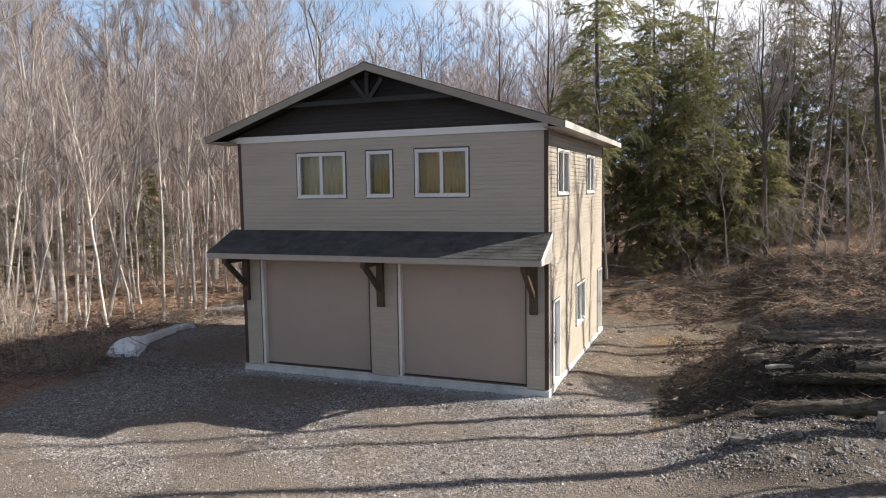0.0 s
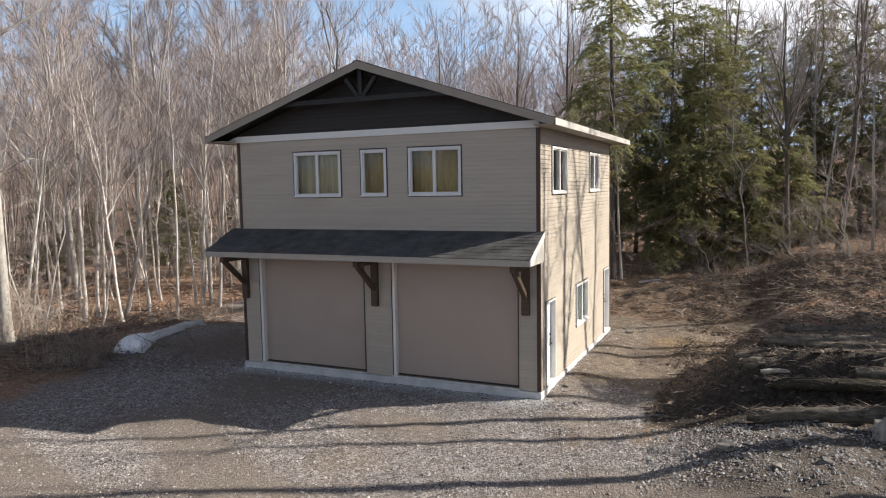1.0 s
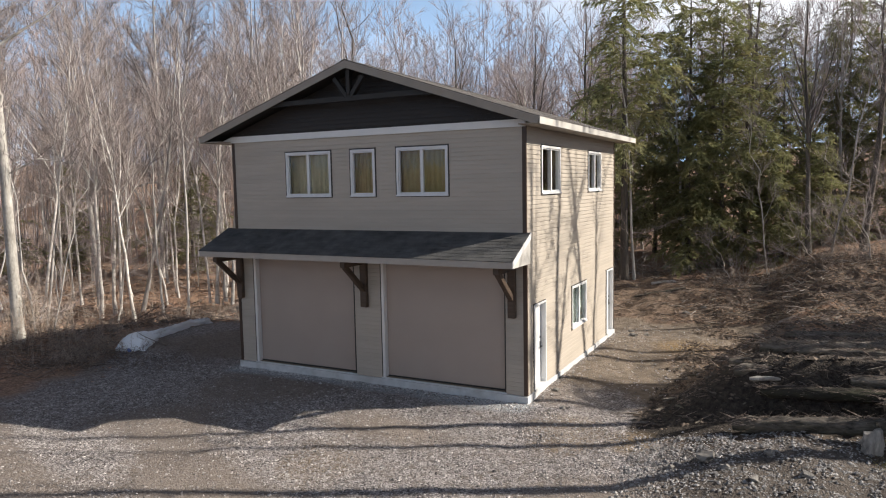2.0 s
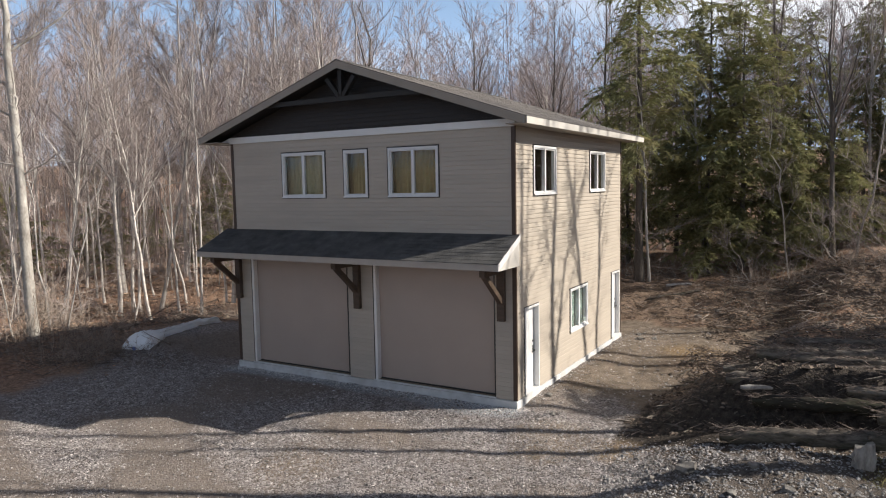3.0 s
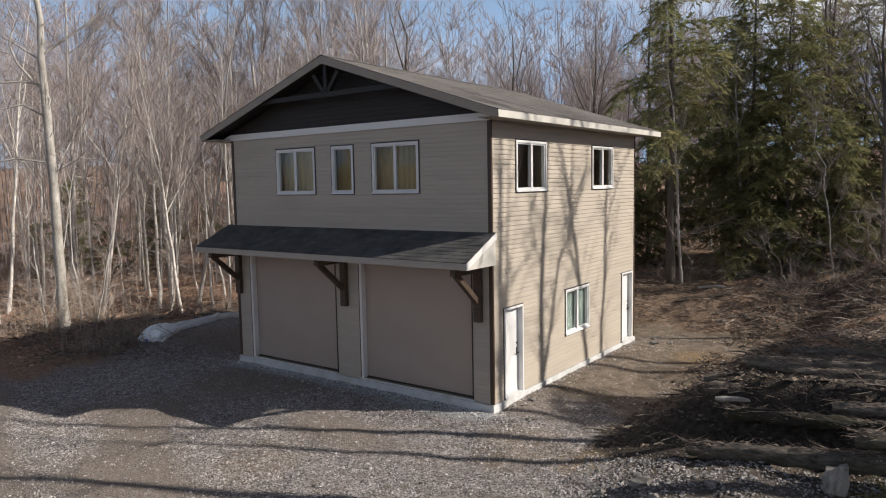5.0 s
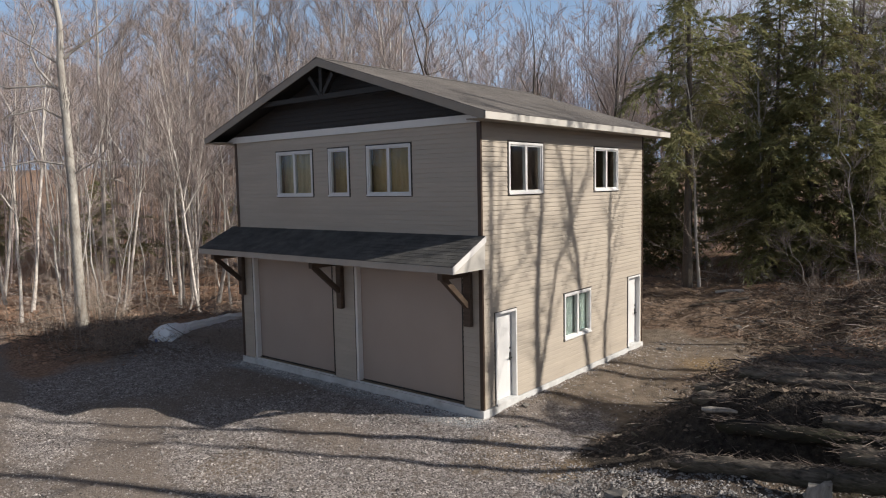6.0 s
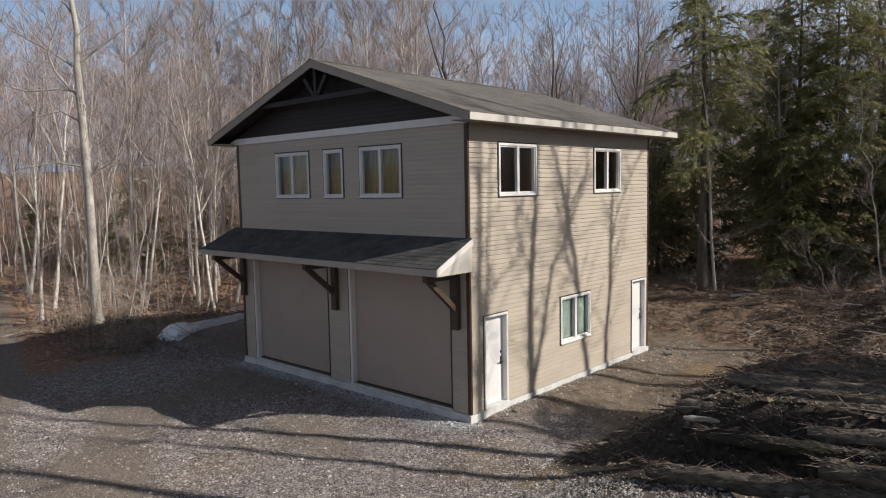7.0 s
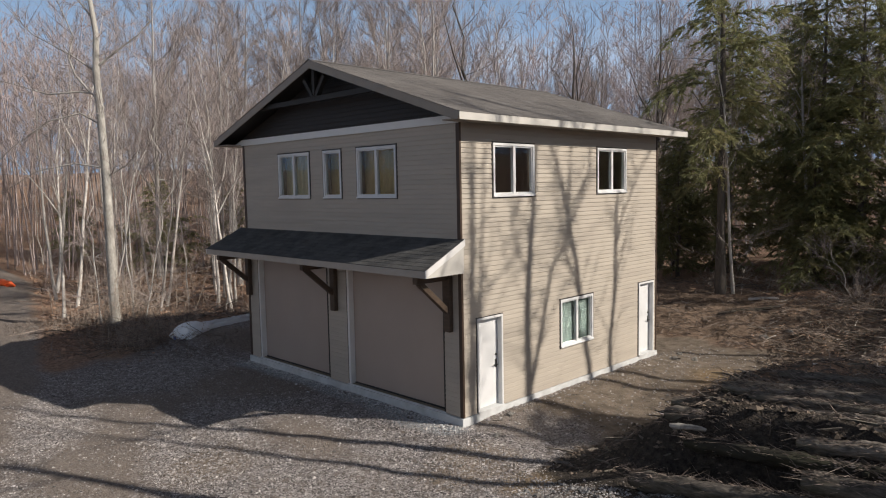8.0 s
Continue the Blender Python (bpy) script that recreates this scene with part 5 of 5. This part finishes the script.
for i, (a, b, r) in enumerate(LOGS):
    # the low log in the hollow takes the bark with shade painted in
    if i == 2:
        rough_log(a, b, r, 500 + i, "felled log low in the stack, its bark blackened for shade", M_SHADELOG)
    else:
        rough_log(a, b, r, 500 + i, "dark mossy felled log lying on the bank" if i % 2 else "long grey-barked felled log lying on the bank")
rough_log((5.10, -0.12, 1.26), (5.70, 0.0, 1.28), 0.042, 520, "short pale split log on the pile", M_STUMP)
rough_log(on_bank(-0.1, 16.5, 0.05), on_bank(0.95, 16.8, 0.05), 0.075, 521, "pale fallen log at the foot of a hemlock", M_PALEBARK)
rough_log(on_bank(-0.4, 14.4, 0.08), on_bank(1.6, 15.2, 0.10), 0.06, 522, "thin fallen branch on the bank", M_LOG)


def bark_flakes():
    """Loose bark, chips and torn strips lying along the logs, past counting."""
    rng = random.Random(530)
    soup = Soup()
    for a, b, r in LOGS:
        a, b = Vector(a), Vector(b)
        d = (b - a).normalized()
        s = d.cross(Vector((0, 0, 1))).normalized()
        u = s.cross(d)
        for _ in range(int((b - a).length * 170)):
            w = rng.gauss(0.1, 0.75)
            o = s * math.sin(w) + u * math.cos(w)
            p = a.lerp(b, rng.uniform(-0.02, 1)) + o * r * rng.uniform(0.95, 1.2)
            g = (d * rng.choice((-1, 1)) + rvec(rng) * 0.35).normalized()
            if rng.random() < 0.55:
                soup.kite(p, (g + o * 0.15).normalized(), (o.cross(g) + o * rng.uniform(-0.5, 0.5)).normalized(), rng.uniform(0.03, 0.11), rng.uniform(0.006, 0.016))
            else:
                soup.twig(p, p + (g + o * rng.uniform(0, 0.4) + s * rng.gauss(0, 0.6)) * rng.uniform(0.05, 0.4), rng.uniform(0.003, 0.008))
    tagged(new("bark_flakes", soup.make("bark_flakes", M_STICK)), "loose bark and chips along the felled logs", "debris", kind="stuff")


bark_flakes()


def log_round():
    """A sawn log round standing askew on the gravel."""
    rng = random.Random(9)
    t = thing("log_round", "sawn weathered log round tipped on the gravel", "log", at=on_bank(7.28, -1.36, -0.03))
    t.rotation_euler = (radians(-14), radians(10), radians(25))
    t.scale = (0.95, 0.9, 0.84)
    bm = bmesh.new()
    rings = []
    for i in range(5):
        rings.append([bm.verts.new((0.19 * math.cos(a) * (1.15 - 0.07 * i) * (1 + 0.6 * noise.noise((math.cos(a) * 2.5, math.sin(a) * 2.5, i * 0.7))), 0.14 * math.sin(a) * (1 + 0.45 * noise.noise((math.cos(a) * 2, math.sin(a) * 2, i * 0.5 + 5))), -0.05 + (0.50 + 0.07 * math.cos(a) + 0.05 * math.sin(3 * a)) * i / 4)) for a in [6.28318 * k / 14 for k in range(14)]])
    for a, b in zip(rings, rings[1:]):
        for k in range(14):
            bm.faces.new((a[k], a[(k + 1) % 14], b[(k + 1) % 14], b[k]))
    top_rim = [v.co.copy() for v in rings[-1]]
    part("bark", bm, M_STUMP, t, "weathered barkless sides")
    bm = bmesh.new()
    rim = [bm.verts.new(v) for v in top_rim]
    mid = bm.verts.new((0, 0, 0.46))
    for k in range(14):
        bm.faces.new((rim[k], rim[(k + 1) % 14], mid))
    part("sawn_top", bm, M_STUMP, t, "grey sawn face")


log_round()


def wrapped_bundle():
    """White plastic sheeting over a long low bundle, wide at its head."""
    bm = bmesh.new()
    n, sides = 40, 22
    rings = []
    for i in range(n + 1):
        t = i / n
        x, y = -14.25 - 1.15 * t ** 0.8, -0.25 + 4.7 * t
        w = 0.62 * (1 - step(0.06, 0.36, t)) + 0.25 * (1 - 0.3 * t)
        hh = (0.33 + 0.13 * (1 - step(0.05, 0.30, t))) * (1 - 0.3 * t) * (0.55 + 0.45 * step(0, 0.06, t)) * (1 - 0.6 * step(0.93, 1, t))
        ring = []
        for k in range(sides):
            a = math.pi * (1.12 * k / (sides - 1) - 0.06)
            c = Vector((x - w * 0.62 * math.cos(a), y - 0.30 * w * 0.62 * math.cos(a), height(x, y) - 0.02 + hh * max(-0.1, math.sin(a)) ** 0.7 if math.sin(a) > 0 else height(x, y) - 0.05))
            f = 0.075 * noise.noise((k * 0.6, t * 11, 1)) + 0.05 * noise.noise((k * 1.4, t * 31, 4))
            ring.append(bm.verts.new(c + Vector((f, f, 0.9 * f))))
        rings.append(ring)
    for a, b in zip(rings, rings[1:]):
        for k in range(sides - 1):
            bm.faces.new((a[k], a[k + 1], b[k + 1], b[k]))
    bm.faces.new(rings[0])
    bm.faces.new(rings[-1][::-1])
    t = thing("wrapped_bundle", "long low bundle in wrinkled white plastic on the gravel", "bundle")
    part("sheeting", bm, M_SNOW, t, smooth=True)
    z = height(-14.0, -0.4)
    bm = lump(bmesh.new(), (-13.86, -0.60, z + 0.20), (0.10, 0.02, 0.07), random.Random(3), 1.0, 0.3)
    part("print_patch", bm, surf("blue_print", (0.10, 0.13, 0.28), (0.14, 0.17, 0.33), 8, 0.6, 0.0), t, "small blue printed patch")


wrapped_bundle()

# orange sheet by the drive
z = height(-39.4, -0.1)
bm = lump(bmesh.new(), (0, 0, 0.12), (1.0, 0.5, 0.22), random.Random(4), 1.0, 0.5, 3)
ob = part("orange_tarp", bm, M_ORANGE, None, smooth=True)
ob.location = (-39.6, -0.2, z)
tagged(ob, "crumpled bright orange tarp beside the drive", "tarp")

# loose rocks
rng = random.Random(61)
ROCKS = [(4.5, -2.45, 0.20), (4.9, -2.9, 0.09), (3.9, -2.7, 0.08), (0.75, 8.75, 0.13), (1.1, 9.3, 0.10), (0.5, 9.5, 0.09), (0.35, 1.25, 0.09), (0.9, 0.15, 0.08), (5.6, -2.2, 0.09), (6.2, -2.9, 0.10), (2.0, 12.5, 0.14), (2.6, 13.1, 0.11), (5.4, -3.4, 0.08), (3.4, -1.7, 0.06)]
for x, y, r in ROCKS:
    bm = lump(bmesh.new(), (0, 0, 0), (r, r * rng.uniform(0.7, 1.2), r * 0.8), rng, 0.75, 0.7)
    ob = part("rock", bm, M_ROCK, None, smooth=False)
    ob.location = (x, y, height(x, y) + r * 0.25)
    tagged(ob, "small grey field rock half sunk in the dirt", "rock", "loose rocks")


# ---- loose cover, past counting ----
def stones(name, seed, count, spot, rmin, rmax, label, mat):
    rng = random.Random(seed)
    vs, fs = [], []
    for _ in range(count):
        x, y = spot(rng)
        r = rng.uniform(rmin, rmax) * (1.0 if rng.random() < 0.9 else 1.8)
        z = height(x, y) + r * 0.15
        a = rng.uniform(0, 6.28)
        b = len(vs)
        k = [r * rng.uniform(0.6, 1.25) for _ in range(6)]
        c, s = math.cos(a), math.sin(a)
        vs += [(x + c * k[0], y + s * k[0], z), (x - s * k[1], y + c * k[1], z), (x - c * k[2], y - s * k[2], z), (x + s * k[3], y - c * k[3], z), (x, y, z + k[4] * 0.6)]
        fs += [(b, b + 1, b + 4), (b + 1, b + 2, b + 4), (b + 2, b + 3, b + 4), (b + 3, b, b + 4)]
    tagged(new(name, mesh(name, vs, fs, mat)), label, "stones", kind="stuff")


def yard(rng):
    while True:
        x, y = rng.uniform(-13, 6), rng.uniform(-8.5, 0)
        if not (-9.7 < x < 0.1 and y > -0.1) and masks(x, y)[2] < rng.uniform(0.2, 1.2) and masks(x, y)[4] < rng.random():
            return x, y


def lane(rng):
    while True:
        x, y = 0.1 + abs(rng.gauss(0, 2.2)), rng.uniform(-1, 11)
        if masks(x, y)[4] < 0.3:
            return x, y


def footing_foot(rng):
    return rng.uniform(-9.5, 0.1), -0.08 - abs(rng.gauss(0, 0.22))


def lane_foot(rng):
    return 0.06 + abs(rng.gauss(0, 0.12)), rng.uniform(-0.1, 8.9)


def gravel_mound(rng):
    while True:
        x, y = rng.uniform(3.0, 10), rng.uniform(-4.2, -0.7) + 0.6 * rng.random()
        if masks(x, y)[4] < 0.56:
            return x, y


stones("gravel", 321, 40000, yard, 0.010, 0.027, "grey crushed gravel over the yard", M_STONE)
stones("gravel", 322, 2500, lane, 0.010, 0.035, "small stones along the muddy lane", M_STONE)
stones("rubble", 324, 1300, footing_foot, 0.010, 0.030, "pale concrete rubble along the footing", M_CONCRETE)
stones("rubble", 325, 600, lane_foot, 0.010, 0.030, "stones along the side footing", M_STONE)
stones("gravel", 323, 7000, gravel_mound, 0.012, 0.036, "grey gravel heaped before the logs", M_MOUND)


def sticks(name, seed, count, spot, lmin, lmax, r, label, mat, rise=0.25):
    rng = random.Random(seed)
    soup = Soup()
    for _ in range(count):
        x, y = spot(rng)
        length = rng.uniform(lmin, lmax) * rng.uniform(0.5, 1)
        a = rng.uniform(0, 6.28)
        d = Vector((math.cos(a), math.sin(a), rng.gauss(0, rise)))
        p = Vector((x, y, height(x, y) + 0.02 + abs(rng.gauss(0, 0.04))))
        q = p + d * length
        q.z = max(q.z, height(q.x, q.y) + 0.02)
        soup.tube([p, p.lerp(q, 0.5) + rvec(rng) * 0.06 * length, q], [r * rng.uniform(0.6, 1.6), r, r * 0.4], 3)
    tagged(new(name, soup.make(name, mat)), label, "debris", kind="stuff")


def bank(rng):
    while True:
        x, y = rng.uniform(1.5, 12), rng.uniform(-0.5, 19)
        q = masks(x, y)
        if q[0] > 0.4 and bank_v(x, y) > -0.4 and q[4] < 0.25 + 0.5 * rng.random():
            return x, y


def behind(rng):
    while True:
        x, y = rng.uniform(-5, 12), rng.uniform(11, 20)
        if masks(x, y)[0] > 0.4:
            return x, y


sticks("branches", 331, 5200, bank, 0.08, 0.6, 0.010, "broken branches strewn on the bank", M_STICK)
sticks("branches", 332, 3400, behind, 0.10, 0.75, 0.011, "broken branches on the rise behind the house", M_STICK)
sticks("branches", 333, 900, wood_edge, 0.4, 1.8, 0.012, "broken branches along the wood's edge", M_STICK)
sticks("branches", 334, 700, west_floor, 0.6, 3.0, 0.022, "fallen branches on the wood floor", M_STICK)
sticks("branches", 336, 70, bank, 0.3, 1.0, 0.014, "few bleached sticks strewn on the bank", M_GREYBRUSH, 0.15)
sticks("branches", 337, 50, behind, 0.3, 1.2, 0.016, "few bleached sticks behind the house", M_GREYBRUSH, 0.15)
sticks("branches", 335, 25, lane, 0.15, 0.5, 0.008, "few pale sticks on the lane", M_STICK, 0.05)


def leaves(name, seed, count, spot, label, size=0.06):
    rng = random.Random(seed)
    soup = Soup()
    for _ in range(count):
        x, y = spot(rng)
        p = Vector((x, y, height(x, y) + 0.015))
        a = rng.uniform(0, 6.28)
        d = Vector((math.cos(a), math.sin(a), rng.uniform(-0.1, 0.5))).normalized()
        s = (d.cross(Vector((0, 0, 1))) + rvec(rng) * 0.4).normalized()
        k = size * rng.uniform(0.6, 1.5)
        soup.kite(p, d, s, k, k * 0.4)
    tagged(new(name, soup.make(name, M_LEAF)), label, "leaves", kind="stuff")


leaves("fallen_leaves", 341, 14000, bank, "brown fallen leaves over the bank")
leaves("fallen_leaves", 342, 18000, west_floor, "brown fallen leaves on the wood floor", 0.16)
leaves("fallen_leaves", 343, 6000, wood_edge, "brown fallen leaves along the wood's edge", 0.09)


def tuft(rng):
    return 8.4 + rng.gauss(0, 0.35), -1.5 + rng.gauss(0, 0.3)


def edge_grass(rng):
    u = rng.random()
    return -24 + 12 * u + rng.gauss(0, 0.8), -3.0 + 3.0 * u + rng.gauss(0, 0.7)


brush("grass", 351, 260, tuft, 0.08, 0.25, "small tuft of dry green grass beside a log", M_GRASS, 0.4, 3, 0.004)
brush("grass", 352, 450, edge_grass, 0.08, 0.35, "dead brown grass along the yard's edge", M_STICK, 0.5, 3, 0.004)


def far_floor(rng):
    while True:
        a, r = radians(rng.uniform(95, 205)), rng.uniform(36, 85)
        x, y = r * math.cos(a), r * math.sin(a)
        if y > -28 and road_off(x, y) > 3.2:
            return x, y


brush("saplings", 361, 420, far_floor, 2.0, 6.0, "thin saplings deeper in the wood", M_FARTWIG, 0.24, 1, 0.007)


def bank_clods(rng):
    while True:
        x, y = rng.uniform(2.5, 12), rng.uniform(-0.6, 17)
        if bank_v(x, y) < -0.6:
            continue
        if masks(x, y)[5] > 0.35:
            return x, y


M_CLOD = surf("soil_clods", (0.04, 0.032, 0.026), (0.21, 0.163, 0.126), 5.0, 0.95, 0.4, 50, "World", island=0.5)
stones("soil_clods", 371, 13000, bank_clods, 0.018, 0.065, "dark clods of dug earth over the bank", M_CLOD)
sticks("roots", 372, 1500, bank_clods, 0.12, 0.5, 0.010, "torn roots and wood scraps over the bank", M_STICK, 0.35)
sticks("bark_scraps", 373, 350, bank_clods, 0.2, 0.7, 0.022, "dark bark slabs among the felled logs", M_LOG, 0.12)


def yard_rim(rng):
    return -16.0 + rng.gauss(0, 1.1), -0.9 + rng.gauss(0, 0.9)


brush("brush", 381, 130, yard_rim, 0.2, 0.9, "low dark brush at the yard's rim", stems=3, r=0.005)
sticks("branches", 383, 400, yard_rim, 0.3, 1.5, 0.010, "tangled dead branches at the yard's rim", M_STICK, 0.3)
leaves("fallen_leaves", 382, 500, yard_rim, "dead leaves at the yard's rim", 0.08)
